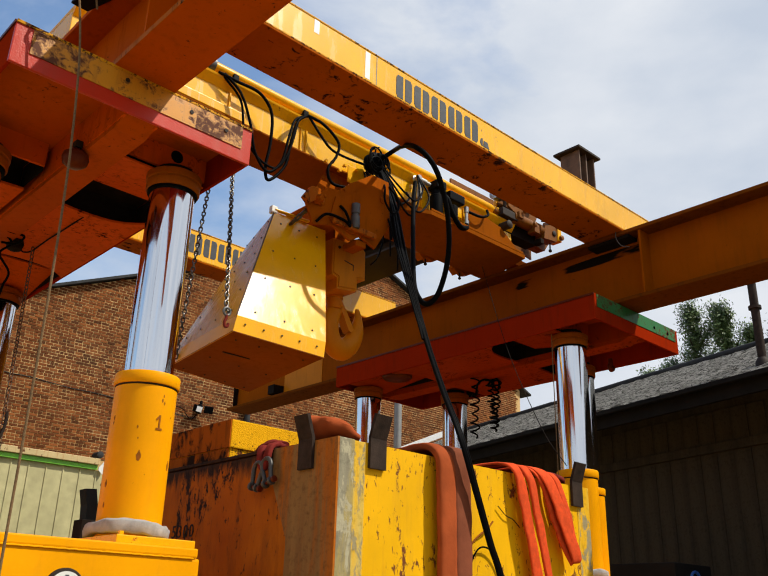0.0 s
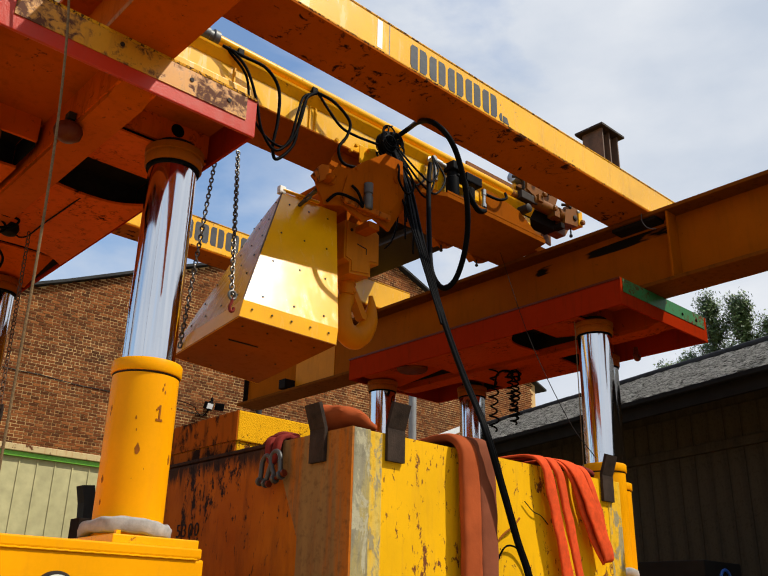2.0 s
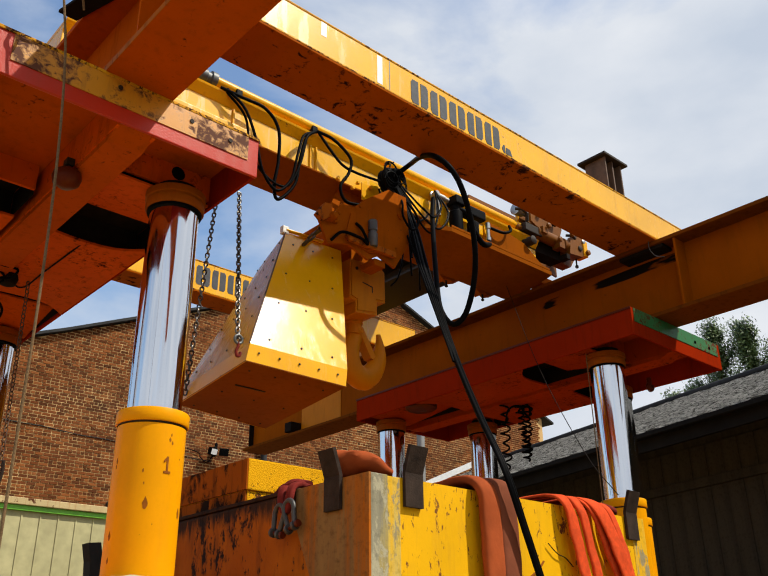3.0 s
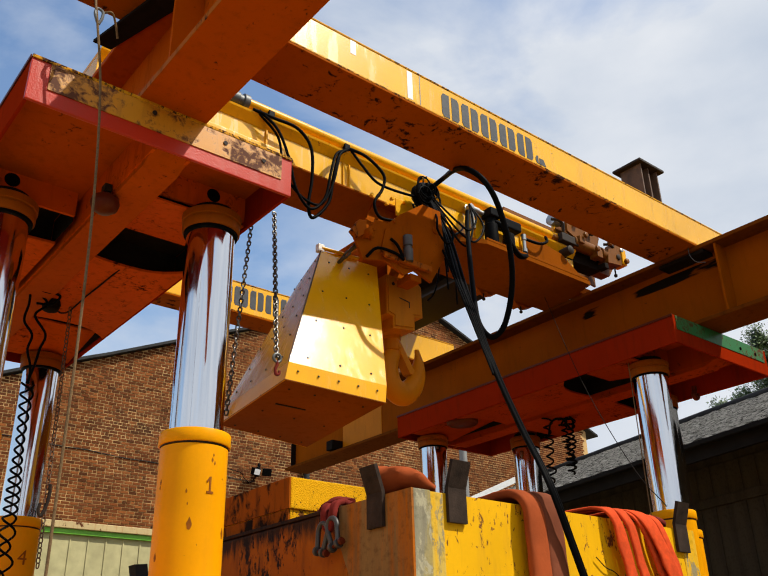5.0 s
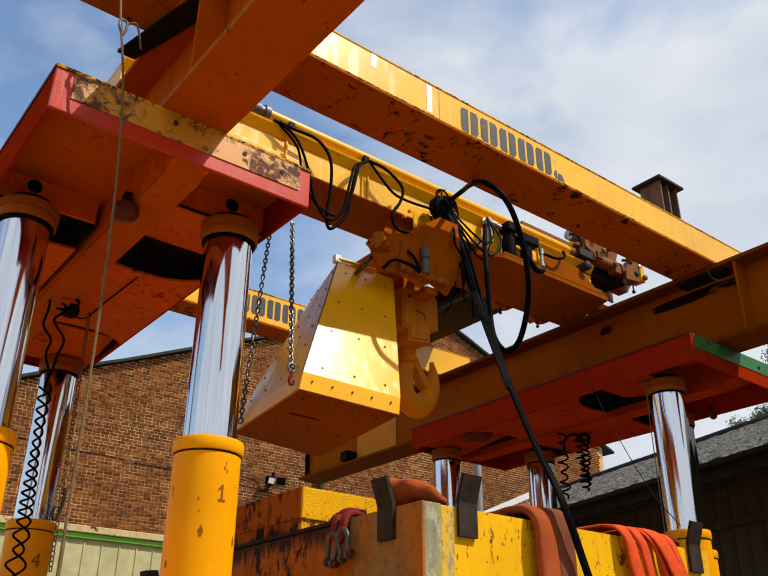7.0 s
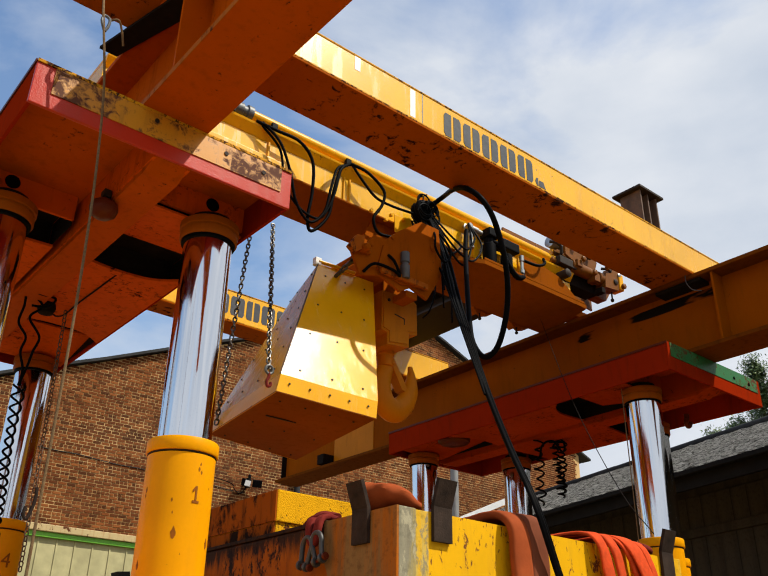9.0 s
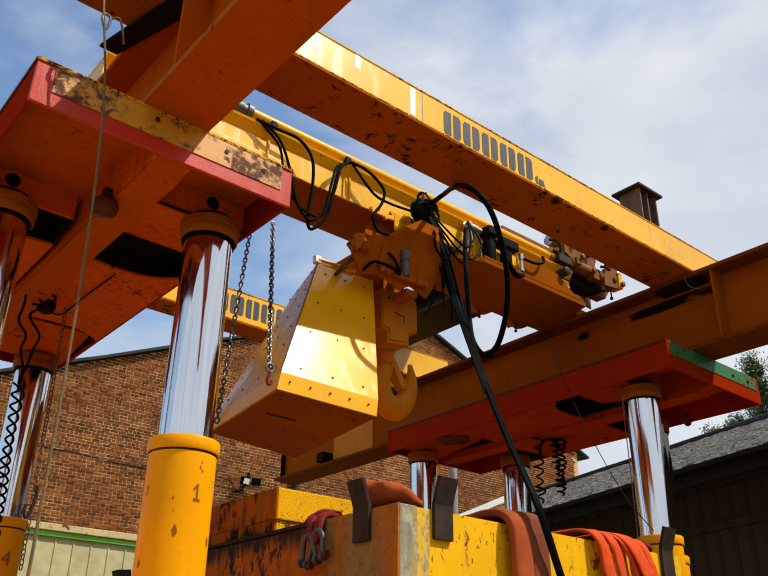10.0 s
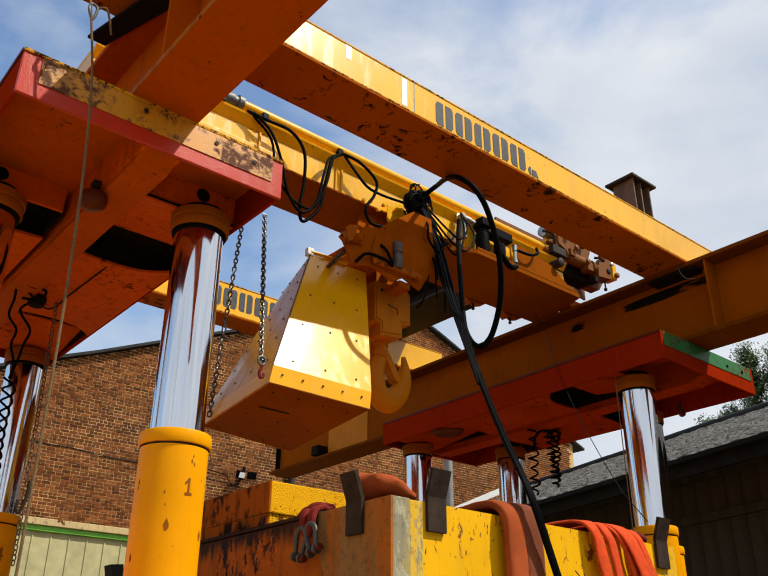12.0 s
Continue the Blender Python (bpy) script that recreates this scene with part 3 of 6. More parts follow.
part("eye_hook", sweep(smooth_path([(0.30, -0.85, 0.004), (0.30, -0.85, -0.03), (0.285, -0.85, -0.055), (0.30, -0.85, -0.078), (0.325, -0.85, -0.068), (0.33, -0.85, -0.045)], 6), 0.017, 10), "knob", head_b, "dark steel hook", smooth=True)


def cross_beam(x0, x1, label, yb=2.2, web="orange", top="orange", ribs=(-2.2, -1.06, 0.15, 1.45)):
    b = thing("cross_beam", label, "steel beam", ((x0 + x1) / 2, 3.6, DECK), "gantry cross beams")
    w, h = (x1 - x0) / 2, BEAM_TOP - DECK
    ya = -2.9
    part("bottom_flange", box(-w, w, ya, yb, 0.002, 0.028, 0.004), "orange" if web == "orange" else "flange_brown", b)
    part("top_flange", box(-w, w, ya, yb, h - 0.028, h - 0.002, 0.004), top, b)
    if web == "orange":
        part("worn_edge", box(-w - 0.0015, -w + 0.0008, ya, yb, 0.003, 0.027), "rusty_side", b)
    part("web", box(-0.009, 0.009, ya, yb, 0.0285, h - 0.0285), web, b)
    for y in ribs:
        for sx in (-1, 1):
            a, c = sorted((sx * 0.010, sx * (w - 0.012)))
            part("stiffener", box(a, c, y - 0.007, y + 0.007, 0.0285, h - 0.0285), web, b)
    return b


beam_a = cross_beam(1.172, 1.440, "orange-painted steel I-beam lying on the gantry head")
beam_b = cross_beam(4.765, 5.035, "orange-painted steel I-beam lying on the head, black-smeared under its top flange", 3.75, "orange_smeared", "flange_brown", (-2.2, -1.06))
part("end_plate", box(-0.060, 0.060, 3.7505, 3.762, 0.0, 0.509, 0.002), "blacking", beam_b, "black end plate")
# Black block added in place of a dark notch in the flange.
part("lug_block", box(-0.13, -0.011, 2.95, 3.05, 0.05, 0.14, 0.004), "blacking", beam_b)
# Added sheet in a lighter ochre, where bounce light brightens the web.
part("web_plate", box(-0.016, -0.0095, 2.36, 2.94, 0.030, 0.478, 0.002), "dull_yellow", beam_b, "lighter ochre sheet on the web, added for bounce light")
part("packing_plate", prism([(-0.226, -0.5), (-0.15, -0.5), (-0.012, -0.97), (-0.012, -1.05), (-0.10, -1.05)], "z", 0.4655, 0.4795), "blacking", beam_a, "thin black wedge under the top flange")


def long_beam(y0, y1, top, label, xl=-2.35):
    b = thing("long_beam", label, "steel beam", (3.1, (y0 + y1) / 2, BEAM_TOP), "long beams")
    w, h = (y1 - y0) / 2, top - BEAM_TOP
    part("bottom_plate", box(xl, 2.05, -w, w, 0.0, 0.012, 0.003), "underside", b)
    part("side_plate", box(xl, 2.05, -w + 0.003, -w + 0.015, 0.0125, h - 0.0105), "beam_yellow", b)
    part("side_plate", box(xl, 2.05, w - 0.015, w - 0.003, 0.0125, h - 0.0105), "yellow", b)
    part("top_plate", box(xl, 2.05, -w, w, h - 0.010, h, 0.003), "yellow_edge", b)
    for y in (-w - 0.001, w - 0.003):
        part("edge_weld", box(xl, 2.05, y, y + 0.004, 0.0122, 0.019), "yellow_edge", b)
    for x in (xl, 2.05 - 0.01):
        part("end_plate", box(x, x + 0.01, -w + 0.0155, w - 0.0155, 0.0125, h - 0.0105), "yellow", b)
    return b


near_beam = long_beam(2.657, 2.960, 4.492, "yellow steel box beam with grey stencil marks and white tape")
far_beam = long_beam(5.255, 5.47, 4.535, "yellow steel box beam with grey stencil marks on far side")


def stencil(beam, xa, xb, z0, z1, y):
    """Plain grey stencilled bars, two uprights to a mark."""
    pitch = (xb - xa) / 5.45
    for k in range(6):
        x = xa + pitch * k
        w = pitch * (0.86 if k < 5 else 0.4)
        top = z1 if k < 5 else z0 + 0.36 * (z1 - z0)
        c = 0.018
        bm = prism([(x, z0 + c), (x + c * 0.6, z0), (x + w * 0.43, z0), (x + w * 0.43, top), (x + c * 0.6, top), (x, top - c)], "y", y - 0.0015, y)
        if k == 5:
            prism([(x + w * 0.5, z0), (x + w * 1.5, z0), (x + w * 1.2, top * 0.8 + z0 * 0.2), (x + w * 0.6, top * 0.8 + z0 * 0.2)], "y", y - 0.0015, y, bm)
        else:
            prism([(x + w * 0.57, z0), (x + w - c * 0.6, z0), (x + w, z0 + c), (x + w, top - c), (x + w - c * 0.6, top), (x + w * 0.57, top)], "y", y - 0.0015, y, bm)
        part("stencil_mark", bm, "grey_letter", beam)


stencil(near_beam, -0.475, 0.255, 0.028, 0.165, -0.1487)
stencil(far_beam, -0.27, 0.45, 0.06, 0.21, -0.1047)
part("tape", box(-0.695, -0.662, -0.1497, -0.1483, 0.03, 0.19), "white_tape", near_beam, "white tape")
part("tape", box(-1.03, -0.998, -0.1497, -0.1483, 0.12, 0.196), "white_tape", near_beam, "white tape")
part("weld_seam", box(-0.618, -0.613, -0.1493, -0.1483, 0.013, 0.196), "steel_grey", near_beam)


part("bearing_pad", box(-0.12, 0.12, -0.98, -0.66, 0.455, 0.4785, 0.003), "blacking", beam_b, "thin black pad under the flange")
hose_end = sweep(smooth_path([(-0.142, -0.90, 0.52), (-0.145, -0.90, 0.46), (-0.15, -0.93, 0.40), (-0.145, -0.96, 0.38), (-0.14, -0.99, 0.37)], 6), 0.003, 6)
part("bent_wire", hose_end, "steel_grey", beam_b, "bent grey wire")


def stub_post():
    p = thing("stub_post", "short rusty brown steel stub post with cap plate", "post", (4.487, 2.775, 4.492))
    part("cap_plate", box(-0.125, 0.135, -0.085, 0.125, 0.290, 0.307, 0.003), "steel_dark", p)
    part("web", box(-0.006, 0.006, -0.055, 0.085, 0.0, 0.2895), "rust_steel", p)
    for s in (-1, 1):
        part("flange", box(s * 0.085 - 0.006, s * 0.085 + 0.006, -0.06, 0.09, 0.0, 0.2895, 0.002), "rust_steel", p)


stub_post()


# ---------------------------------------------------------------- jacks and their bases
JZ = 2.035


def jack(at, top, rod=0.099):
    """An amber cylinder, top = height of its cap ring, with the rod run out to the head."""
    j = thing("hydraulic_jack", "amber hydraulic jack with extended chrome rod under gantry head", "hydraulic jack", at, "gantry jacks")
    part("cylinder", lathe(((0.123, 0.0), (0.123, top - 0.0575), (0.116, top - 0.0555)), 56), "amber", j, smooth=True)
    part("cap_ring", lathe(((0.125, top - 0.050), (0.129, top - 0.049), (0.131, top - 0.046), (0.131, top - 0.006), (0.128, top - 0.001), (0.100, top)), 56), "amber", j, smooth=True)
    part("seal_gap", lathe(((0.1215, top - 0.055), (0.1245, top - 0.055), (0.1245, top - 0.0495), (0.1215, top - 0.0495)), 48), "steel_dark", j, smooth=True)
    part("rod", lathe(((rod, top - 0.002), (rod, 1.53)), 72), "chrome", j, "polished chrome rod", smooth=True)
    part("wiper_seal", lathe(((rod, 1.476), (0.109, 1.477), (0.111, 1.4875), (rod, 1.4877)), 40), "rubber", j, smooth=True)
    part("collar", lathe(((0.101, 1.488), (0.114, 1.489), (0.118, 1.495), (0.118, 1.525), (0.113, 1.528), (0.113, 1.535), (0.122, 1.538), (0.122, 1.566), (0.116, 1.570)), 48), "collar_orange", j, smooth=True)
    # Black neck fills in for the dark gap between collar and rib.
    part("rod_neck", lathe(((0.085, 1.571), (0.085, 1.600)), 32), "blacking", j, smooth=True)
    return j


jack_a = jack((1.668, 3.09, JZ), 0.643)
jack_b = jack((4.71, 3.09, JZ), 0.664, 0.105)
places = ((0.955, 3.47), (1.665, 5.12), (0.955, 4.74), (4.71, 3.09), (5.37, 3.465), (4.74, 5.14), (5.37, 4.73))
jacks = [jack_a] + [copy_thing(jack_a if x < 3 else jack_b, pose(x, y, JZ)) for x, y in places if (x, y) != (4.71, 3.09)]
for j, text, turn in ((jacks[0], "1", 6), (jacks[1], "2", 3), (jacks[2], "4", 8)):
    a = radians(-90 + turn)
    m = Matrix.Translation((0.124 * math.cos(a), 0.124 * math.sin(a), 0.428)) @ pose(0, 0, 0, 90, 0, turn) @ Matrix.Translation((-0.024, -0.03, 0))
    if text == "1":
        stem = prism([(0.0, 0.0), (0.05, 0.0), (0.05, 0.011), (0.031, 0.011), (0.031, 0.080), (0.019, 0.080), (-0.004, 0.058), (0.002, 0.050), (0.018, 0.062), (0.018, 0.011), (0.0, 0.011)], "z", -0.004, 0.0008)
        part("numeral", stem, "rust_ink", j).matrix_local = m @ Matrix.Translation((0.008, 0.012, 0)) @ Matrix.Diagonal((0.52, 0.74, 1, 1))
    else:
        writing("numeral", text, 0.105, "rust_ink", j, m)
# paint chips on the first jack
for dz, turn, s in ((0.305, -26, 1.0), (0.285, 42, 0.9), (0.415, -34, 0.35), (0.372, -31, 0.25), (0.548, 8, 0.30), (0.530, 6, 0.42), (0.520, 11, 0.36), (0.455, -86, 0.5), (0.435, -87, 0.35), (0.20, -84, 0.7), (0.12, -82, 0.5), (0.235, -12, 0.14), (0.47, 32, 0.16)):
    a = radians(-90 + turn)
    q = []
    for k in range(14):
        u = 2 * math.pi * k / 14
        taper = 1.0 if math.sin(u) < 0 else 1.0 - 0.8 * math.sin(u)
        q.append((0.009 * s * math.cos(u) * taper * (1 + 0.12 * math.sin(3 * k)), 0.022 * s * math.sin(u)))
    ob = part("paint_chip", prism(q, "z", -0.0004, 0.0012), "rust_ink", jack_a)
    ob.matrix_local = Matrix.Translation((0.1225 * math.cos(a), 0.1225 * math.sin(a), dz)) @ pose(0, 0, 0, 90, 0, turn)


def rag(x, y, tail):
    pts = []
    for k in range(48):
        a = 2 * math.pi * k / 48
        r = 0.140 + 0.008 * math.sin(3 * a + 1) + 0.005 * math.sin(7 * a)
        pts.append((x + r * math.cos(a), y + r * math.sin(a), JZ + 0.035 + 0.008 * math.sin(2 * a)))
    bm = sweep(pts, 0, 16, flat=(0.027, 0.018, Vector((0, 0, 1))), closed=True)
    if tail:
        sweep(smooth_path([(x - 0.12, y - 0.13, JZ + 0.045), (x - 0.17, y - 0.15, JZ + 0.05), (x - 0.22, y - 0.16, JZ + 0.035)], 6), 0, 10, bm, (0.022, 0.010, Vector((0, 0, 1))))
    for v in bm.verts:
        p = v.co * 17
        v.co += Vector((noise.noise(p), noise.noise(p + Vector((5, 0, 0))), noise.noise(p + Vector((0, 9, 0))))) * 0.010
    tagged(part("rag", bm, "cloth", smooth=True), "grey rag wrapped round the foot of a jack", "cloth", "jack rags")


rag(1.668, 3.09, False)
rag(4.71, 3.09, False)


def base(x0, x1, gauge, spots):
    p = thing("jack_base", "bright yellow steel jack base" + (" with a round pressure gauge" if gauge else " with bolted flange plates"), "machine base", ((x0 + x1) / 2, 4.1, 0), "jack bases")
    w, d = (x1 - x0) / 2, 1.30
    part("body", box(-w, w, -d, d, G, 1.970, 0.012), "amber", p)
    part("lid", box(-w - 0.003, w - 0.014, -d - 0.005, d + 0.006, 1.9705, 2.003, 0.006), "amber", p)
    part("weld_bead", sweep([(-w + k * (2 * w - 0.03) / 60, -d - 0.004, 1.968 + 0.0008 * math.sin(k * 2.7)) for k in range(61)], 0.003, 6), "yellow", p)
    for cx, cy in spots:
        lx, ly = cx - (x0 + x1) / 2, cy - 4.1
        part("flange_plate", box(lx - 0.165, min(lx + 0.165, w), ly - 0.245, ly + 0.18, 2.0035, JZ - 0.001, 0.004), "yellow", p)
        part("flange_tab", box(lx - 0.15, lx - 0.135, ly - 0.235, ly - 0.22, JZ, JZ + 0.012), "yellow", p)
    if gauge:
        gx, gz = 0.020, 1.840
        part("gauge_rim", lathe(((0.060, -d - 0.014), (0.066, -d - 0.013), (0.069, -d - 0.008), (0.069, -d + 0.004)), 40, None, (gx, 0, gz), "y"), "steel_dark", p, smooth=True)
        face = part("gauge_face", lathe(((0.058, -d - 0.0165), (0.058, -d - 0.0145)), 40, None, (gx, 0, gz), "y"), "dial", p, "white gauge dial")
        for k in range(5):
            a = radians(18 + 36 * k)
            c, s, t, r0, r1 = math.cos(a), math.sin(a), 0.0065, 0.037, 0.047
            q = [(gx + c * r0 - s * t, gz + s * r0 + c * t), (gx + c * r1 - s * t, gz + s * r1 + c * t), (gx + c * r1 + s * t, gz + s * r1 - c * t), (gx + c * r0 + s * t, gz + s * r0 - c * t)]
            part("mark", prism(q, "y", -d - 0.0175, -d - 0.0168), "grey_letter", face)
    return p


base(0.78, 1.82, True, [(1.668, 3.09)] + list(places[:3]))
base(4.52, 5.56, False, list(places[3:]))

# ---------------------------------------------------------------- trolley beam
def trolley_beam():
    t = thing("trolley_beam", "yellow steel trolley beam with a hydraulic ram tube along it", "trolley beam", (3.1, 3.70, 4.36))
    xa, xb = -1.86, 1.60
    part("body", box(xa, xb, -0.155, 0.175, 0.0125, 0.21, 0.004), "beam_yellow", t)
    part("bottom_plate", box(xa, xb, -0.175, 0.185, 0.0, 0.012, 0.003), "shaded_orange", t)
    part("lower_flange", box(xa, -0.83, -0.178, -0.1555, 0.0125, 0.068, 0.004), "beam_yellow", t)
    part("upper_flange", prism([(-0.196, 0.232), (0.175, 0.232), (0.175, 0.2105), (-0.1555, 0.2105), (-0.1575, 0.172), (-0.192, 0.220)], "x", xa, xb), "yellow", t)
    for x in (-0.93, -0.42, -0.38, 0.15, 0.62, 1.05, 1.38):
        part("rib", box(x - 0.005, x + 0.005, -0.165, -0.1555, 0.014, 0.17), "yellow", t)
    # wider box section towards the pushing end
    part("end_tray", prism([(0.42, -0.19), (0.60, -0.275), (1.60, -0.275), (1.74, 0.215), (0.42, 0.215)], "z", -0.075, -0.0455), "shaded_orange", t)
    part("tray_lip", box(0.60, 1.58, -0.277, -0.268, -0.045, -0.029, 0.002), "shaded_orange", t)
    part("end_cover", prism([(1.02, -0.045), (1.58, -0.045), (1.58, 0.02), (1.40, 0.13), (1.14, 0.165), (1.02, 0.165)], "y", -0.215, -0.200), "shaded_orange", t)
    part("tray_web", box(0.46, 1.60, -0.17, -0.158, -0.0455, -0.0005), "shaded_orange", t)
    part("tray_web", box(0.46, 1.66, 0.16, 0.172, -0.0455, -0.0005), "shaded_orange", t)
    part("tray_end", prism([(-0.15, -0.045), (0.215, -0.045), (0.215, 0.10), (-0.10, 0.10), (-0.15, 0.03)], "x", 1.662, 1.672), "shaded_orange", t)
    for k in range(9):
        x = 0.66 + 0.10 * k
        part("tray_bolt", lathe(((0.011, 0.0), (0.011, 0.016), (0.006, 0.02)), 8, None, (x, -0.245, -0.045)), "yellow", t)
    part("ram_tube", lathe(((0.031, -1.06), (0.031, 1.44)), 28, None, (0, -0.165, 0.285), "x"), "yellow", t, smooth=True)
    part("end_block", box(-1.25, -1.17, -0.205, -0.125, 0.2325, 0.325, 0.006), "steel_dark", t)
    part("ram_end", lathe(((0.018, -1.17), (0.038, -1.165), (0.042, -1.12), (0.034, -1.115), (0.034, -1.095), (0.045, -1.09), (0.045, -1.06)), 22, None, (0, -0.165, 0.285), "x"), "steel_grey", t, smooth=True)
    part("ram_gland", lathe(((0.033, 1.34), (0.042, 1.342), (0.042, 1.385), (0.036, 1.39), (0.036, 1.42)), 22, None, (0, -0.165, 0.285), "x"), "galv", t, smooth=True)
    part("ram_rod", lathe(((0.022, 1.42), (0.022, 1.66)), 18, None, (0, -0.165, 0.285), "x"), "steel_grey", t, smooth=True)
    part("ram_clip", box(-0.44, -0.405, -0.205, -0.16, 0.235, 0.275, 0.003), "black", t)
    part("ram_clip", box(-0.945, -0.91, -0.205, -0.16, 0.235, 0.275, 0.003), "black", t)
    # clevis, lugs and pins at the pushing end
    lug = [(1.44, 0.20), (1.62, 0.13), (1.76, 0.16), (1.80, 0.25), (1.72, 0.32), (1.55, 0.34), (1.44, 0.31)]
    for y in (-0.225, -0.125):
        part("clevis", prism(lug, "y", y, y + 0.018), "greasy", t)
    part("rod_eye", lathe(((0.03, -0.205), (0.05, -0.20), (0.05, -0.13), (0.03, -0.125)), 22, None, (1.68, 0, 0.25), "y"), "greasy", t, smooth=True)
    part("push_ram", lathe(((0.03, 1.50), (0.045, 1.505), (0.045, 1.72), (0.036, 1.725), (0.036, 1.80), (0.05, 1.805), (0.05, 1.86), (0.025, 1.865), (0.025, 2.02)), 22, None, (0, -0.20, 0.14), "x"), "greasy", t, smooth=True)
    part("ram_foot", prism([(1.84, 0.06), (2.0, 0.08), (2.06, 0.17), (2.03, 0.26), (1.96, 0.26), (1.93, 0.20), (1.86, 0.18)], "y", -0.25, -0.16), "greasy", t)
    part("ram_foot", prism([(1.90, 0.05), (2.02, 0.05), (2.07, 0.12), (2.03, 0.20), (1.95, 0.18)], "y", -0.12, -0.04), "greasy", t)
    for x, z, r0 in ((1.53, 0.285, 0.020), (1.68, 0.25, 0.026), (1.97, 0.14, 0.022), (2.02, 0.21, 0.018)):
        part("pin", lathe(((r0 * 0.7, -0.262), (r0, -0.258), (r0, -0.245), (r0 * 0.6, -0.243), (r0 * 0.6, -0.10)), 16, None, (x, 0, z), "y"), "galv" if r0 < 0.02 else "steel_dark", t, smooth=True)
    for x, z, s in ((1.30, 0.255, 1.0), (1.60, 0.36, 0.8), (1.74, 0.34, 0.7), (1.88, 0.24, 0.9)):
        part("pipe_elbow", sweep(smooth_path([(x, -0.20, z), (x + 0.03 * s, -0.235, z - 0.01), (x + 0.07 * s, -0.24, z - 0.03), (x + 0.085 * s, -0.23, z - 0.08 * s)], 5), 0.012 * s, 8), "steel_dark", t, smooth=True)
    for x, z in ((1.58, 0.19), (1.70, 0.12), (1.86, 0.215), (2.04, 0.12)):
        part("lock_nut", lathe(((0.012, -0.285), (0.021, -0.282), (0.021, -0.262), (0.012, -0.260)), 6, None, (x, 0, z), "y"), "greasy", t)
    crnd = random.Random(5)
    for k in range(9):
        x, z, s = crnd.uniform(1.44, 2.0), crnd.uniform(0.06, 0.30), crnd.uniform(0.018, 0.034)
        part("fitting", lathe(((s * 0.5, -0.06 - s), (s, -0.05 - s), (s, 0.0), (s * 0.7, 0.01), (s * 0.7, 0.05)), 10, None, (x, crnd.uniform(-0.20, -0.12), z), crnd.choice("xyz")) if k % 3 else box(x - s, x + s, -0.26, -0.19, z - s, z + s, 0.004), crnd.choice(("greasy", "greasy", "steel_dark", "blacking")), t, smooth=bool(k % 3))
    # A black solid takes the place of the dark opening at the end.
    part("slide_shoe", prism([(1.46, 0.02), (1.86, 0.03), (1.92, 0.09), (1.84, 0.13), (1.52, 0.11)], "y", -0.155, -0.05), "blacking", t, "black block standing in for a dark opening")
    part("foot_bolt", lathe(((0.006, -0.05), (0.013, -0.045), (0.013, -0.03), (0.006, -0.028), (0.006, 0.06)), 10, None, (1.98, -0.20, 0.05)), "steel_dark", t, smooth=True)
    part("hydraulic_block", box(1.36, 1.54, -0.235, -0.187, 0.10, 0.16, 0.006), "steel_dark", t)
    part("lug", prism([(1.42, 0.233), (1.62, 0.233), (1.55, 0.36), (1.46, 0.36)], "y", -0.12, -0.09), "yellow", t)
    part("guide_plate", prism([(1.02, 0.0), (1.60, 0.0), (1.68, 0.07), (1.68, 0.20), (1.30, 0.20), (1.02, 0.12)], "y", 0.186, 0.20), "yellow", t)
    # rollers that carry the beam on the cross beams
    for xr in (-1.80, 1.88):
        part("roller_arm", box(xr - 0.16, xr + 0.06, -0.06, 0.06, -0.005, 0.05, 0.004), "carriage", t)
        for y in (-0.10, 0.10):
            part("roller", lathe(((0.036, y - 0.03), (0.037, y - 0.027), (0.037, y + 0.027), (0.036, y + 0.03)), 24, None, (xr, 0, -0.038), "y"), "steel_dark", t, smooth=True)
    for x in (1.12, 1.50):
        part("clamp", prism([(x - 0.07, 0.0), (x + 0.08, 0.0), (x + 0.10, -0.05), (x + 0.03, -0.075), (x - 0.01, -0.06), (x - 0.05, -0.09), (x - 0.10, -0.05)], "y", 0.25, 0.31), "carriage", t)
        part("clamp_arm", box(x - 0.05, x + 0.05, 0.186, 0.2495, 0.0, 0.03, 0.003), "carriage", t)
        part("clamp_bolt", lathe(((0.006, -0.115), (0.012, -0.11), (0.012, -0.10), (0.006, -0.098), (0.006, -0.03)), 10, None, (x + 0.0, 0.28, 0)), "steel_dark", t, smooth=True)
    # hose fittings on the face
    part("fitting", lathe(((0.014, -0.24), (0.02, -0.235), (0.02, -0.20), (0.026, -0.198), (0.026, -0.187)), 14, None, (0.53, 0, 0.19), "y"), "galv", t, smooth=True)
    part("fitting", lathe(((0.022, 0.03), (0.022, 0.085), (0.017, 0.088), (0.017, 0.16), (0.02, 0.165), (0.02, 0.19)), 14, None, (0.53, -0.225, 0)), "galv", t, smooth=True)
    part("fitting", lathe(((0.016, 0.53), (0.022, 0.535), (0.022, 0.59), (0.016, 0.595), (0.016, 0.63)), 14, None, (0, -0.225, 0.175), "x"), "galv", t, smooth=True)
    part("filter", lathe(((0.030, -0.03), (0.042, -0.022), (0.045, 0.0), (0.045, 0.11), (0.036, 0.118), (0.036, 0.16), (0.046, 0.165), (0.046, 0.205)), 22, None, (0.70, -0.225, 0)), "black", t, "black filter bowl", smooth=True)
    part("filter_head", box(0.655, 0.745, -0.28, -0.187, 0.155, 0.215, 0.008), "black", t, "black filter head")
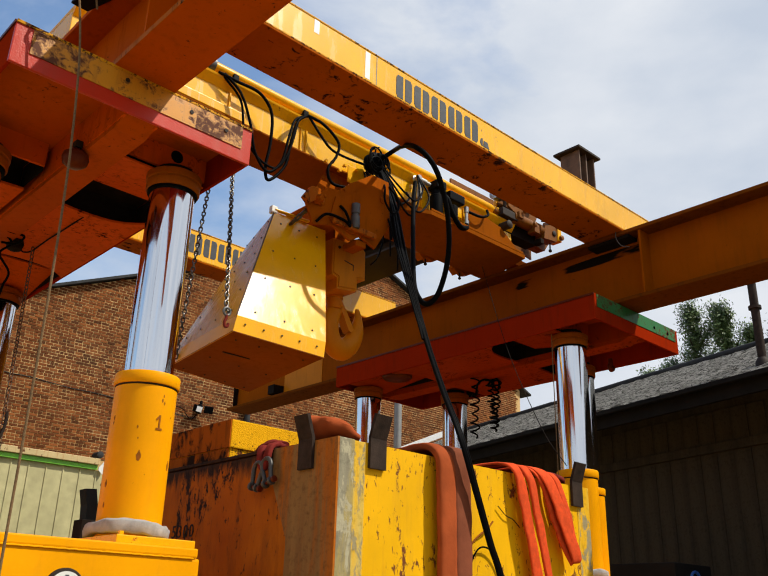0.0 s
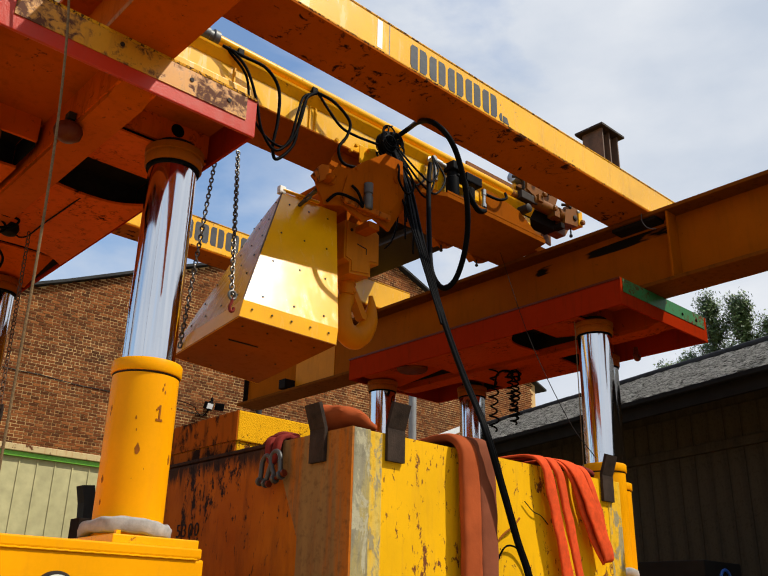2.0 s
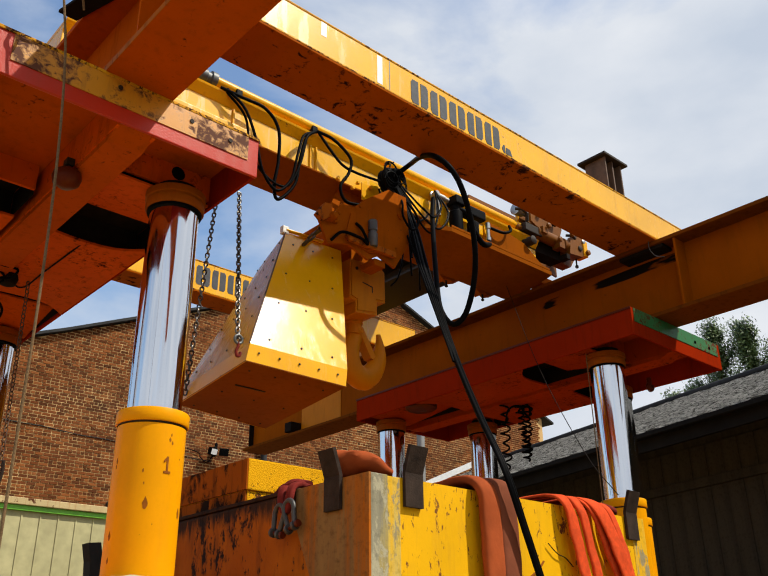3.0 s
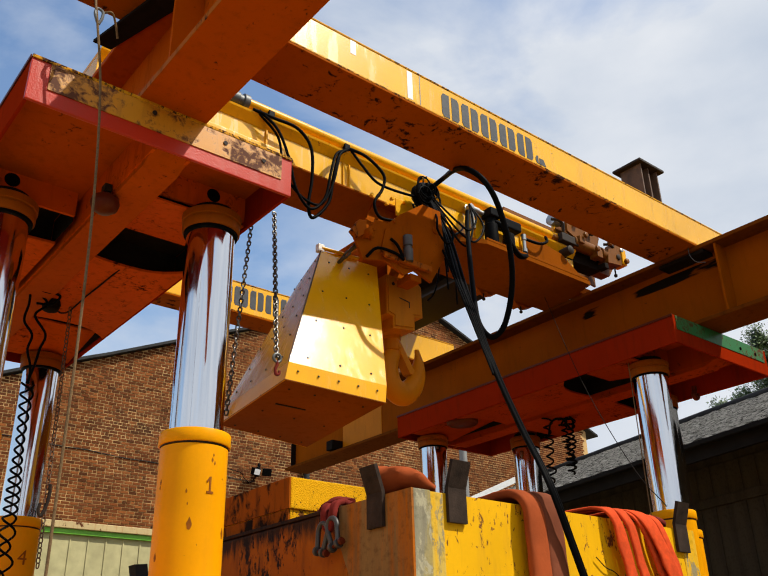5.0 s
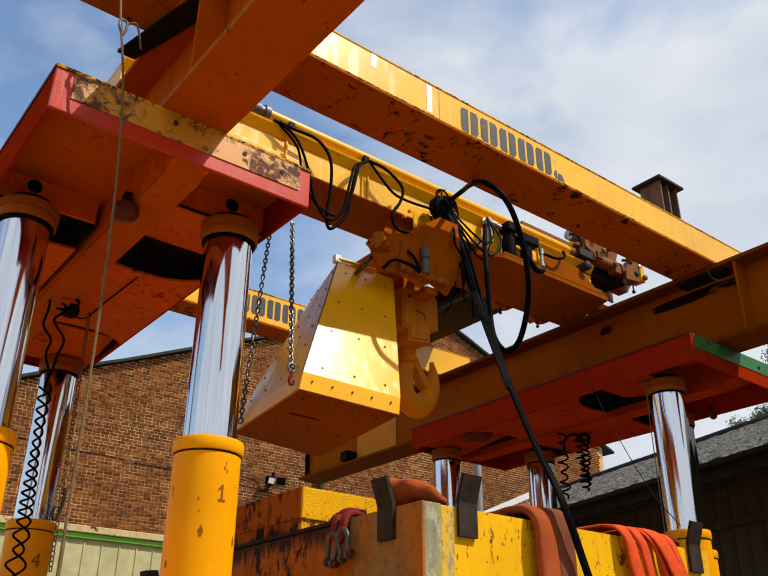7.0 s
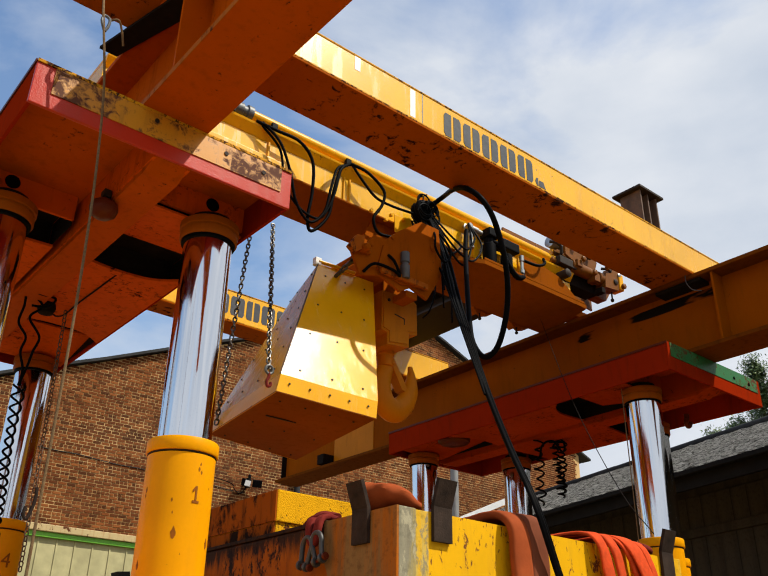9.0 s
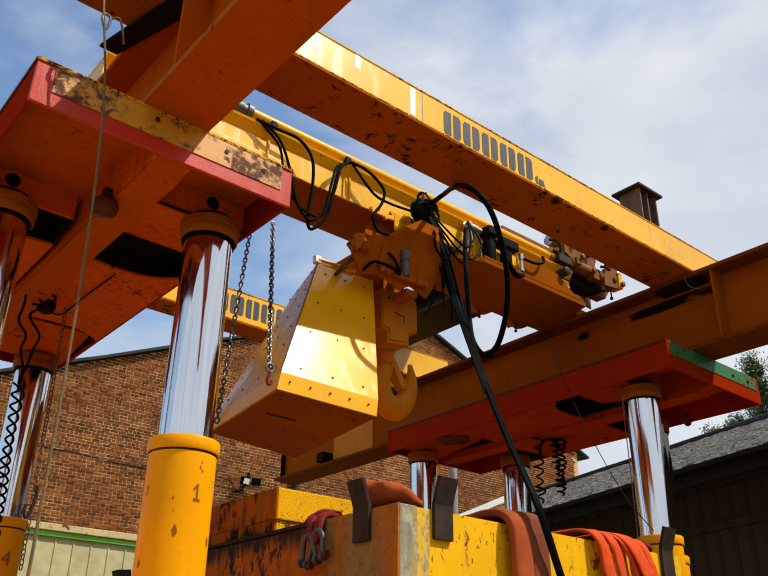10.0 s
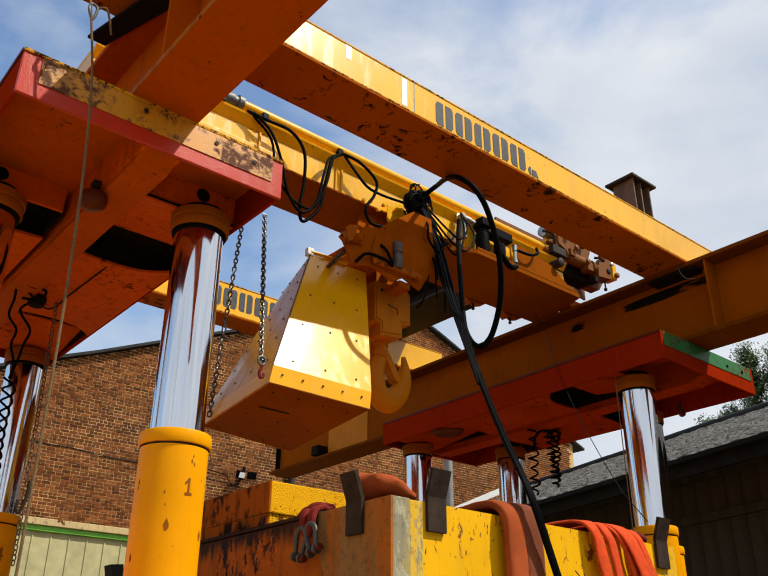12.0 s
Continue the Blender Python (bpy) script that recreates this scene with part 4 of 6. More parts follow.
    part("valve_block", box(0.80, 0.95, -0.265, -0.187, 0.125, 0.19, 0.008), "black", t, "black valve block")
    part("filter", lathe(((0.026, -0.03), (0.036, -0.022), (0.039, -0.01), (0.039, 0.09), (0.03, 0.099)), 20, None, (0.86, -0.225, 0)), "black", t, "black filter bowl", smooth=True)
    part("fitting", lathe(((0.018, -0.02), (0.018, 0.03), (0.013, 0.033), (0.013, 0.09), (0.018, 0.095), (0.018, 0.135)), 14, None, (0.995, -0.235, 0)), "galv", t, smooth=True)
    part("hose_hub", lathe(((0.03, -0.30), (0.058, -0.29), (0.072, -0.265), (0.060, -0.245), (0.070, -0.225), (0.05, -0.20), (0.03, -0.18)), 14, None, (0.10, 0, 0.11), "y"), "rubber", t, "bundle of taped black cables", smooth=True)
    part("hose_bracket", box(-0.06, 0.14, -0.1865, -0.179, -0.06, 0.06, 0.003), "yellow", t)
    for k, (x, z) in enumerate(((-0.25, 0.06), (-0.20, 0.075), (-0.14, 0.04), (-0.10, 0.09), (0.0, 0.10))):
        part("bracket_hook", lathe(((0.009, -0.21), (0.012, -0.207), (0.012, -0.197), (0.008, -0.195), (0.008, -0.187)), 12, None, (x, 0, z - 0.06), "y"), "yellow", t, smooth=True)
    part("stop_plate", prism([(1.12, 0.233), (1.72, 0.20), (2.08, 0.16), (2.08, 0.42), (1.80, 0.52), (1.12, 0.52)], "y", 0.02, 0.035), "greasy", t, "dark brown stop plate")
    # Left full yellow, as the one tip of the assembly in sun.
    part("lit_tip", box(2.06, 2.11, -0.26, -0.17, 0.23, 0.36, 0.008), "yellow", t, "yellow end cap")
    end_parts = ("ram_gland", "ram_rod", "clevis", "rod_eye", "push_ram", "ram_foot", "pin", "foot_bolt", "pipe_elbow", "lock_nut", "slide_shoe", "hydraulic_block", "lug")
    for ob in t.children:
        if ob.name.split(".")[0] in end_parts:
            ob.location.x += 0.05
            ob.location.z += 0.14
    return t


trolley = trolley_beam()


def carriage():
    """The hanger under the trolley beam that holds the hoist."""
    c = thing("hoist_carriage", "orange steel hoist carriage hanging under the trolley beam", "hoist carriage", (2.777, 3.402, 3.826))
    c.scale = (0.935,) * 3
    out = [(-0.30, 0.02), (-0.27, 0.10), (-0.20, 0.10), (-0.15, 0.17), (-0.06, 0.18), (0.02, 0.26), (0.20, 0.394), (0.34, 0.394), (0.36, 0.10), (0.24, -0.10), (0.12, -0.06), (0.04, -0.11), (-0.10, -0.06), (-0.24, -0.10)]
    back = [(-0.16, 0.02), (-0.02, 0.16), (0.15, 0.571), (0.34, 0.571), (0.36, 0.10), (0.24, -0.10), (0.04, -0.11), (-0.10, -0.06)]
    part("side_plate", prism(out, "y", -0.215, -0.199), "carriage", c)
    part("side_plate", prism(back, "y", 0.19, 0.206), "carriage", c)
    for x, z in ((-0.17, 0.10), (-0.02, 0.20), (0.24, 0.02), (-0.12, -0.02)):
        part("plate_bolt", lathe(((0.006, -0.226), (0.009, -0.224), (0.009, -0.2155)), 8, None, (x, 0, z), "y"), "carriage", c)
    part("face_plate", prism([(-0.13, -0.03), (-0.09, 0.13), (0.03, 0.19), (0.17, 0.31), (0.29, 0.31), (0.30, 0.11), (0.21, -0.04), (0.04, -0.07)], "y", -0.226, -0.2155), "carriage", c)
    part("winch_motor", lathe(((0.015, -0.28), (0.020, -0.275), (0.024, -0.265), (0.024, -0.235), (0.020, -0.23), (0.020, -0.2155)), 16, None, (-0.235, 0, 0.045), "y"), "carriage", c, smooth=True)
    part("anchor_lug", prism([(-0.34, 0.03), (-0.29, 0.11), (-0.24, 0.12), (-0.25, 0.04), (-0.30, 0.0)], "y", -0.25, -0.2155), "rusty_side", c)
    part("clamp_bar", box(-0.12, 0.22, -0.25, -0.2265, -0.055, -0.02, 0.004), "rusty_side", c)
    part("hanger_bolt", lathe(((0.024, -0.06), (0.027, -0.055), (0.027, 0.02), (0.020, 0.024), (0.020, 0.035), (0.026, 0.04), (0.026, 0.10), (0.016, 0.105)), 18, None, (0.05, -0.245, 0.02)), "steel_grey", c, smooth=True)
    part("drum", lathe(((0.11, -0.195), (0.12, -0.185), (0.12, -0.17), (0.085, -0.165), (0.085, 0.165), (0.12, 0.17), (0.12, 0.185), (0.11, 0.188)), 30, None, (0.02, 0, 0.10), "y"), "carriage", c, smooth=True)
    part("foot_bracket", box(0.10, 0.18, -0.20, -0.08, -0.115, -0.075, 0.004), "carriage", c)
    part("tie_bar", lathe(((0.014, -0.24), (0.022, -0.235), (0.022, 0.225), (0.014, 0.23)), 14, None, (-0.20, 0, 0.05), "y"), "carriage", c, smooth=True)
    part("tie_bar", lathe(((0.014, -0.24), (0.024, -0.235), (0.024, 0.225), (0.014, 0.23)), 14, None, (0.28, 0, 0.24), "y"), "carriage", c, smooth=True)
    return c


carriage()


def hook_block():
    b = thing("hook_block", "yellow crane hook block with a forged lifting hook", "crane hook", (2.951, 3.520, 3.557))
    b.scale = (1.025,) * 3
    part("housing", prism([(-0.06, -0.045), (0.085, -0.025), (0.085, 0.05), (0.143, 0.06), (0.14, 0.235), (0.11, 0.257), (-0.10, 0.247), (-0.10, 0.03), (-0.06, 0.02)], "y", -0.13, 0.13), "dull_yellow", b)
    for y in (-0.137, 0.1305):
        part("cheek_plate", prism([(-0.05, -0.03), (0.07, -0.012), (0.07, 0.06), (0.125, 0.07), (0.122, 0.225), (0.10, 0.243), (-0.09, 0.234), (-0.09, 0.04), (-0.05, 0.03)], "y", y, y + 0.006), "dull_yellow", b)
    part("suspension_block", box(-0.05, 0.10, -0.08, 0.08, 0.2575, 0.36, 0.006), "carriage", b)
    part("handle_mark", prism([(-0.02, 0.135), (0.05, 0.125), (0.05, 0.09), (0.044, 0.09), (0.044, 0.119), (-0.02, 0.129)], "y", -0.1385, -0.1375), "ink", b)
    part("cheek_bolt", lathe(((0.006, -0.1435), (0.009, -0.142), (0.009, -0.137)), 10, None, (-0.06, 0, 0.20), "y"), "steel_dark", b)
    part("swivel", lathe(((0.03, -0.10), (0.042, -0.095), (0.045, -0.07), (0.045, -0.04), (0.05, -0.035), (0.05, -0.012)), 24, None, (0.035, 0, -0.012)), "dull_yellow", b, smooth=True)
    # hook: thick C with a tapering tip
    path = [(0.055, 0, -0.06), (0.045, 0, -0.11), (0.015, 0, -0.18), (0.010, 0, -0.25), (0.038, 0, -0.312), (0.10, 0, -0.332), (0.165, 0, -0.287), (0.205, 0, -0.21), (0.217, 0, -0.13), (0.208, 0, -0.065)]
    pts = smooth_path(path, 6)
    bm = bmesh.new()
    rings = []
    n = len(pts)
    for i, p in enumerate(pts):
        d = (pts[min(i + 1, n - 1)] - pts[max(i - 1, 0)]).normalized()
        side = Vector((0, 1, 0))
        up = d.cross(side)
        t = i / (n - 1)
        r = 0.036 + 0.030 * math.sin(math.pi * min(1, t * 1.05)) ** 1.3 - 0.022 * max(0, t - 0.8) / 0.2
        rings.append([bm.verts.new(p + side * r * 0.72 * math.cos(k * math.pi / 8) + up * r * math.sin(k * math.pi / 8)) for k in range(16)])
    for a, c in zip(rings, rings[1:]):
        for k in range(16):
            bm.faces.new((a[k], a[(k + 1) % 16], c[(k + 1) % 16], c[k]))
    bm.faces.new(rings[0])
    bm.faces.new(rings[-1])
    part("hook", bm, "dull_yellow", b, "forged yellow hook", smooth=True)
    part("latch", prism([(0.04, -0.065), (0.075, -0.06), (0.165, -0.205), (0.15, -0.225), (0.13, -0.22)], "y", -0.028, 0.028), "dull_yellow", b)
    part("latch_pin", lathe(((0.012, -0.045), (0.018, -0.04), (0.018, 0.04), (0.012, 0.045)), 12, None, (0.055, 0, -0.085), "y"), "dull_yellow", b, smooth=True)
    return b


hook_block()


def hood():
    """Tapered sheet-metal cover; panels meet on bolted seams."""
    h = thing("hoist_hood", "yellow sheet-steel hoist hood with bolted seams, leaning sides", "machine cover", (2.371, 3.565, 2.998))
    h.scale = (1.02,) * 3
    A, B, C, D = [Vector(v) for v in ((-0.280, -0.41, 0), (0.227, -0.443, -0.0176), (0.40, 0.44, 0), (-0.18, 0.33, 0))]
    up = 0.085
    lean = [Vector(v) for v in ((0.020, 0.006, up), (0.012, 0.006, up), (0.0, 0.0, up), (0.02, -0.01, up))]
    E = [p + q for p, q in zip((A, B, C, D), lean)]
    T = [Vector(v) for v in ((0.060, -0.170, 0.812), (0.3925, -0.193, 0.808), (0.45, 0.16, 0.79), (0.12, 0.14, 0.75))]

    def panel(name, quad, mat="yellow", thick=0.004):
        bm = bmesh.new()
        nrm = (quad[1] - quad[0]).cross(quad[3] - quad[0]).normalized() * thick
        a = [bm.verts.new(p) for p in quad]
        b = [bm.verts.new(p - nrm) for p in quad]
        bm.faces.new(a)
        bm.faces.new(b)
        for i in range(4):
            bm.faces.new((a[i], a[(i + 1) % 4], b[(i + 1) % 4], b[i]))
        return part(name, bm, mat, h)

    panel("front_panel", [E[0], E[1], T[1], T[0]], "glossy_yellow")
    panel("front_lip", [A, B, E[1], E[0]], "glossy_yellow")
    panel("right_panel", [E[1], E[2], T[2], T[1]])
    panel("right_lip", [B, C, E[2], E[1]])
    panel("back_panel", [C, D, T[3], T[2]])
    panel("left_lip", [D, A, E[0], E[3]], "yellow")
    # left side: an upper and a lower cheek, dulled in colour for sky sheen
    mid_f, mid_b = E[0].lerp(T[0], 0.52), E[3].lerp(T[3], 0.50)
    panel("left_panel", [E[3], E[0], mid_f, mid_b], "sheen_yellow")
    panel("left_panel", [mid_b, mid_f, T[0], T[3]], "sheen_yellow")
    panel("bottom_panel", [A, D, C, B], "shaded_orange")
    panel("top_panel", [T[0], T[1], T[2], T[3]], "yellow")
    part("top_lip", sweep([T[0] + Vector((0, 0.0, 0.012)), T[1] + Vector((-0.12, 0.0, 0.012))], 0, 8, flat=(0.012, 0.006, Vector((0, 1, 0)))), "yellow", h)

    # White here is sun glare on a yellow lug, put into its colour.
    part("corner_lug", box(T[0].x - 0.022, T[0].x + 0.014, T[0].y - 0.008, T[0].y + 0.02, T[0].z - 0.012, T[0].z + 0.030, 0.003), "white_tape", h, "yellow corner lug, whitened for its glare")
    part("seam", sweep([E[0] + Vector((-0.004, -0.003, 0)), T[0] + Vector((-0.004, -0.003, 0))], 0.0035, 6), "rust_steel", h, "dark seam")
    part("seam", sweep([A + Vector((-0.003, -0.003, 0.0)), B + Vector((0, -0.003, 0.0))], 0.0028, 6), "rust_ink", h, "dark seam")
    part("bottom_slot", box(-0.14, 0.02, -0.12, -0.113, -0.0055, -0.0005), "steel_dark", h)

    def screws(a, b, n, nrm, inset=0.0):
        for k in range(n):
            p = a.lerp(b, (k + 0.5 + inset) / n)
            ob = part("screw", lathe(((0.0048, 0.0), (0.0048, 0.003), (0.003, 0.004)), 8), "steel_dark", h)
            ob.matrix_local = Matrix.Translation(p) @ (nrm.to_track_quat("Z", "Y").to_matrix().to_4x4())

    nf = (E[1] - E[0]).cross(T[0] - E[0]).normalized()
    nf = nf if nf.y < 0 else -nf
    for f in (0.06, 0.36, 0.62, 0.90):
        screws(E[0].lerp(T[0], f) + nf * 0.001, E[1].lerp(T[1], f) + nf * 0.001, 3, nf, 0.0)
    screws(A.lerp(E[0], 0.55) + nf * 0.003, B.lerp(E[1], 0.55) + nf * 0.003, 5, nf)
    nl = (E[0] - E[3]).cross(T[0] - E[3]).normalized()
    nl = nl if nl.x < 0 else -nl
    for f in (0.08, 0.26, 0.42, 0.60, 0.76, 0.93):
        screws(E[3].lerp(T[3], f) + nl * 0.003, E[0].lerp(T[0], f) + nl * 0.003, 4, nl)
    dn = Vector((0, 0, -1))
    screws(A.lerp(D, 0.12) + dn * 0.001, B.lerp(C, 0.12) + dn * 0.001, 4, dn)
    screws(A.lerp(D, 0.55) + dn * 0.001, B.lerp(C, 0.55) + dn * 0.001, 3, dn)
    screws(A.lerp(D, 0.92) + dn * 0.001, B.lerp(C, 0.92) + dn * 0.001, 4, dn)
    part("hanger_arm", box(0.40, 0.52, 0.02, 0.14, 0.77, 1.04, 0.006), "carriage", h)
    return h


hood()


# ---------------------------------------------------------------- chains, hoses, ropes
def chain(a, b, link=0.036, wire=0.0042, label="", mat="chain_steel"):
    a, b = Vector(a), Vector(b)
    d = b - a
    q = d.to_track_quat("Z", "Y").to_matrix()
    n = int(d.length / (link * 0.72))
    bm = bmesh.new()
    for i in range(n):
        c = a + d * ((i + 0.5) / n)
        turn = Matrix.Rotation(math.pi / 2 * (i % 2) + 0.35, 3, "Z")
        ring = []
        for k in range(12):
            t = 2 * math.pi * k / 12
            p = Vector((0.0095 * math.cos(t), 0, 0.009 * math.sin(t) + math.copysign(link / 2 - 0.012, math.sin(t))))
            ring.append(c + q @ (turn @ p))
        sweep(ring, wire, 6, bm, closed=True)
    return tagged(part("chain", bm, mat, smooth=True), label, "chain", "hoist chains")


chain((2.012, 3.10, 3.05), (2.195, 3.47, 4.00), label="dark steel hand chain hanging down to the hood")
chain((2.17, 3.80, 3.02), (2.31, 3.872, 4.36), label="dark steel chain behind the gantry head")
chain((2.52, 3.36, 3.77), (2.543, 3.215, 3.84), 0.05, 0.007, label="short dark chain from hood to carriage")


chain((1.545, 4.29, 2.33), (1.519, 4.29, 3.592), 0.030, 0.0030, label="thin rusty chain hanging beside the rear jack", mat="rust_steel")
tagged(part("chain_hook", sweep(smooth_path([(1.545, 4.28, 2.70), (1.548, 4.28, 2.655), (1.540, 4.28, 2.60), (1.522, 4.28, 2.555), (1.508, 4.28, 2.575), (1.512, 4.28, 2.61)], 6), 0.008, 8), "steel_dark", smooth=True), "dark rusty hook caught on the thin chain", "chain hook")


def chain_hook():
    h = thing("chain_hook", "small red painted chain hook on the hood corner", "chain hook", (2.012, 3.095, 3.0))
    part("shank", sweep(smooth_path([(0, 0, 0.05), (0.0, 0, 0.03), (-0.008, 0, 0.01), (-0.003, 0, -0.01), (0.010, 0, -0.006), (0.012, 0, 0.008)], 6), 0.0065, 10), "sling_red", h, smooth=True)
    part("eye", sweep([(0.018 * math.cos(k * math.pi / 8), 0, 0.062 + 0.018 * math.sin(k * math.pi / 8)) for k in range(16)], 0.006, 8, closed=True), "steel_grey", h, smooth=True)


chain_hook()


def hose(name, label, pts, r, mat="rubber", cat="hose", steps=10, seg=10):
    return tagged(part(name, sweep(smooth_path(pts, steps), r, seg), mat, smooth=True), label, cat, "hydraulic hoses" if cat == "hose" else "")


hose("hydraulic_hose", "thick black rubber hose in a tall hoop", [(3.20, 3.42, 4.47), (3.236, 3.3, 4.521), (3.012, 3.0, 4.324), (2.887, 2.79, 4.18), (2.904, 2.71, 4.1), (2.959, 2.69, 4.026), (3.023, 2.7, 3.936), (3.083, 2.72, 3.816), (3.128, 2.75, 3.679), (3.16, 2.8, 3.55), (3.169, 2.86, 3.432), (3.154, 2.9, 3.378), (3.132, 2.93, 3.367), (3.125, 2.97, 3.409), (3.141, 3.02, 3.494), (3.2, 3.09, 3.633), (3.305, 3.2, 3.876), (3.424, 3.32, 4.149), (3.517, 3.41, 4.34), (3.581, 3.46, 4.489)], 0.0145, steps=5, seg=14)
for k, (o, z) in enumerate(((0.0, 0.0), (0.014, 0.008), (-0.008, 0.012))):
    hose("control_cable", "black control cable hanging down past the ballast block", [(3.20 + o * 0.3, 3.42, 4.46), (3.16 + o * 2, 3.24, 4.10 + z), (3.05 + o * 2.4, 3.04, 3.70), (2.965 + o * 1.5, 2.86, 3.36), (2.885 + o, 2.68, 3.03 + z), (2.803 + o, 2.50, 2.745 + z), (2.748 + o, 2.342, 2.50), (2.825 + o, 2.325, 2.27), (2.90 + o, 2.325, 2.09), (2.97 + o, 2.32, 1.92), (3.04 + o, 2.30, 1.5), (3.10 + o, 2.28, G + 0.02)], 0.008 if k else 0.0105)
hose("hydraulic_hose", "thin black hose looped along the trolley beam", [(2.06, 3.505, 4.60), (2.18, 3.48, 4.58), (2.32, 3.47, 4.57), (2.41, 3.47, 4.48), (2.42, 3.47, 4.29), (2.40, 3.47, 4.12), (2.43, 3.47, 4.05), (2.53, 3.47, 4.18), (2.56, 3.47, 4.35), (2.60, 3.47, 4.51), (2.69, 3.50, 4.61)], 0.009)
hose("hydraulic_hose", "thin black hose looped along the trolley beam", [(2.10, 3.505, 4.61), (2.19, 3.46, 4.50), (2.26, 3.45, 4.34), (2.31, 3.45, 4.17), (2.40, 3.45, 4.085), (2.49, 3.45, 4.18), (2.53, 3.45, 4.36), (2.58, 3.47, 4.51), (2.68, 3.50, 4.60)], 0.008)
hose("hydraulic_hose", "thin black hose looped along the trolley beam", [(2.10, 3.505, 4.59), (2.2, 3.47, 4.46), (2.24, 3.46, 4.26), (2.34, 3.46, 4.15), (2.47, 3.46, 4.14), (2.55, 3.46, 4.30), (2.60, 3.47, 4.50)], 0.007)
hose("hydraulic_hose", "thin black hose clipped to the trolley beam", [(2.69, 3.50, 4.61), (2.79, 3.46, 4.57), (2.90, 3.45, 4.49), (2.89, 3.45, 4.39), (2.83, 3.45, 4.28), (2.86, 3.45, 4.20), (2.95, 3.44, 4.20), (3.08, 3.43, 4.25), (3.14, 3.43, 4.34)], 0.009)
hose("hydraulic_hose", "thin black hose clipped to the trolley beam", [(2.70, 3.50, 4.61), (2.77, 3.47, 4.50), (2.85, 3.46, 4.43), (2.96, 3.46, 4.42), (3.12, 3.44, 4.42)], 0.008)
rnd = random.Random(7)
for k in range(4):
    x0, z0 = 3.10 + 0.015 * k, 4.36 + rnd.uniform(-0.02, 0.03)
    dx, dz = rnd.uniform(0.05, 0.42), rnd.uniform(0.12, 0.34)
    hose("hydraulic_hose", "thin black hose bunched at the cable bundle", [(x0, 3.43, z0), (x0 + dx * 0.3, 3.38 - 0.01 * k, z0 - dz * 0.8), (x0 + dx * 0.6, 3.37, z0 - dz), (x0 + dx * 0.9, 3.40, z0 - dz * 0.4), (x0 + dx, 3.46, z0 + 0.02)], rnd.uniform(0.006, 0.009), steps=8)
for k in range(3):
    o = rnd.uniform(-0.03, 0.03)
    hose("control_cable", "thin black cable hanging from the cable bundle", [(3.12 + o, 3.43, 4.36), (3.16 + o * 2, 3.32, 4.18), (3.17 + o * 3, 3.28, 4.00), (3.13 + o * 2.5, 3.22, rnd.uniform(3.66, 3.86))], 0.005, steps=8)
for k in range(11):
    cx, cz, rr = 3.20 + rnd.uniform(-0.07, 0.07), 4.47 + rnd.uniform(-0.06, 0.04), rnd.uniform(0.025, 0.065)
    a0, tilt = rnd.uniform(0, 6.28), rnd.uniform(-0.5, 0.5)
    loop = [(cx + rr * math.cos(a0 + 0.55 * s), 3.405 - 0.02 * (k % 3) + tilt * rr * math.sin(a0 + 0.55 * s) * 0.5, cz + rr * 1.2 * math.sin(a0 + 0.55 * s) - 0.004 * s) for s in range(13)]
    hose("hydraulic_hose", "thin black hose coiled round the cable hub", loop, rnd.uniform(0.004, 0.0075), steps=4, seg=8)
for k in range(2):
    o = 0.02 * k
    hose("control_cable", "thin black cable fanning out from the cable hub", [(3.20, 3.41, 4.44), (3.24 + o, 3.36, 4.30), (3.22 + 1.6 * o, 3.30, 4.10 - o), (3.15 + o, 3.20, 3.92), (3.06 + 0.5 * o, 3.04, 3.68)], 0.006, steps=8)
for k in range(5):
    o, q = 0.016 * (k - 2), 0.03 * (k % 3)
    hose("control_cable", "thin black cable slung below the cable hub", [(3.19 + o, 3.41, 4.43), (3.21 + 1.5 * o, 3.36, 4.30 - q), (3.20 + 1.8 * o, 3.30, 4.12), (3.13 + 1.3 * o, 3.18, 3.92 - q), (3.04 + o, 3.02, 3.66), (2.955 + 0.8 * o, 2.85, 3.36), (2.885 + 0.5 * o, 2.69, 3.05)], 0.0055 + 0.0008 * (k % 2), steps=7, seg=8)
for dx, dz in ((0.34, 0.17), (0.40, 0.24), (0.31, 0.29)):
    hose("hydraulic_hose", "thin black hose drooping from the hub to the elbow fitting", [(3.21, 3.41, 4.46), (3.28, 3.36, 4.44 - dz * 0.5), (3.25 + dx * 0.4, 3.35, 4.46 - dz), (3.24 + dx * 0.75, 3.37, 4.44 - dz * 0.9), (3.25 + dx, 3.40, 4.48 - dz * 0.4), (3.60, 3.46, 4.55)], 0.0065, steps=7, seg=8)
hose("control_cable", "thin black cable coiled in a loop under the hub", [(3.14, 3.39, 4.36), (3.06, 3.20, 4.16), (3.03, 3.16, 4.04), (3.08, 3.15, 3.97), (3.14, 3.16, 4.02), (3.15, 3.18, 4.10), (3.10, 3.20, 4.17)], 0.0065, steps=7, seg=8)
hose("control_cable", "loose black cable end hanging under the carriage", [(3.16, 3.36, 4.20), (3.19, 3.34, 4.0), (3.18, 3.33, 3.88), (3.14, 3.33, 3.76), (3.09, 3.33, 3.70)], 0.0045, steps=7, seg=8)
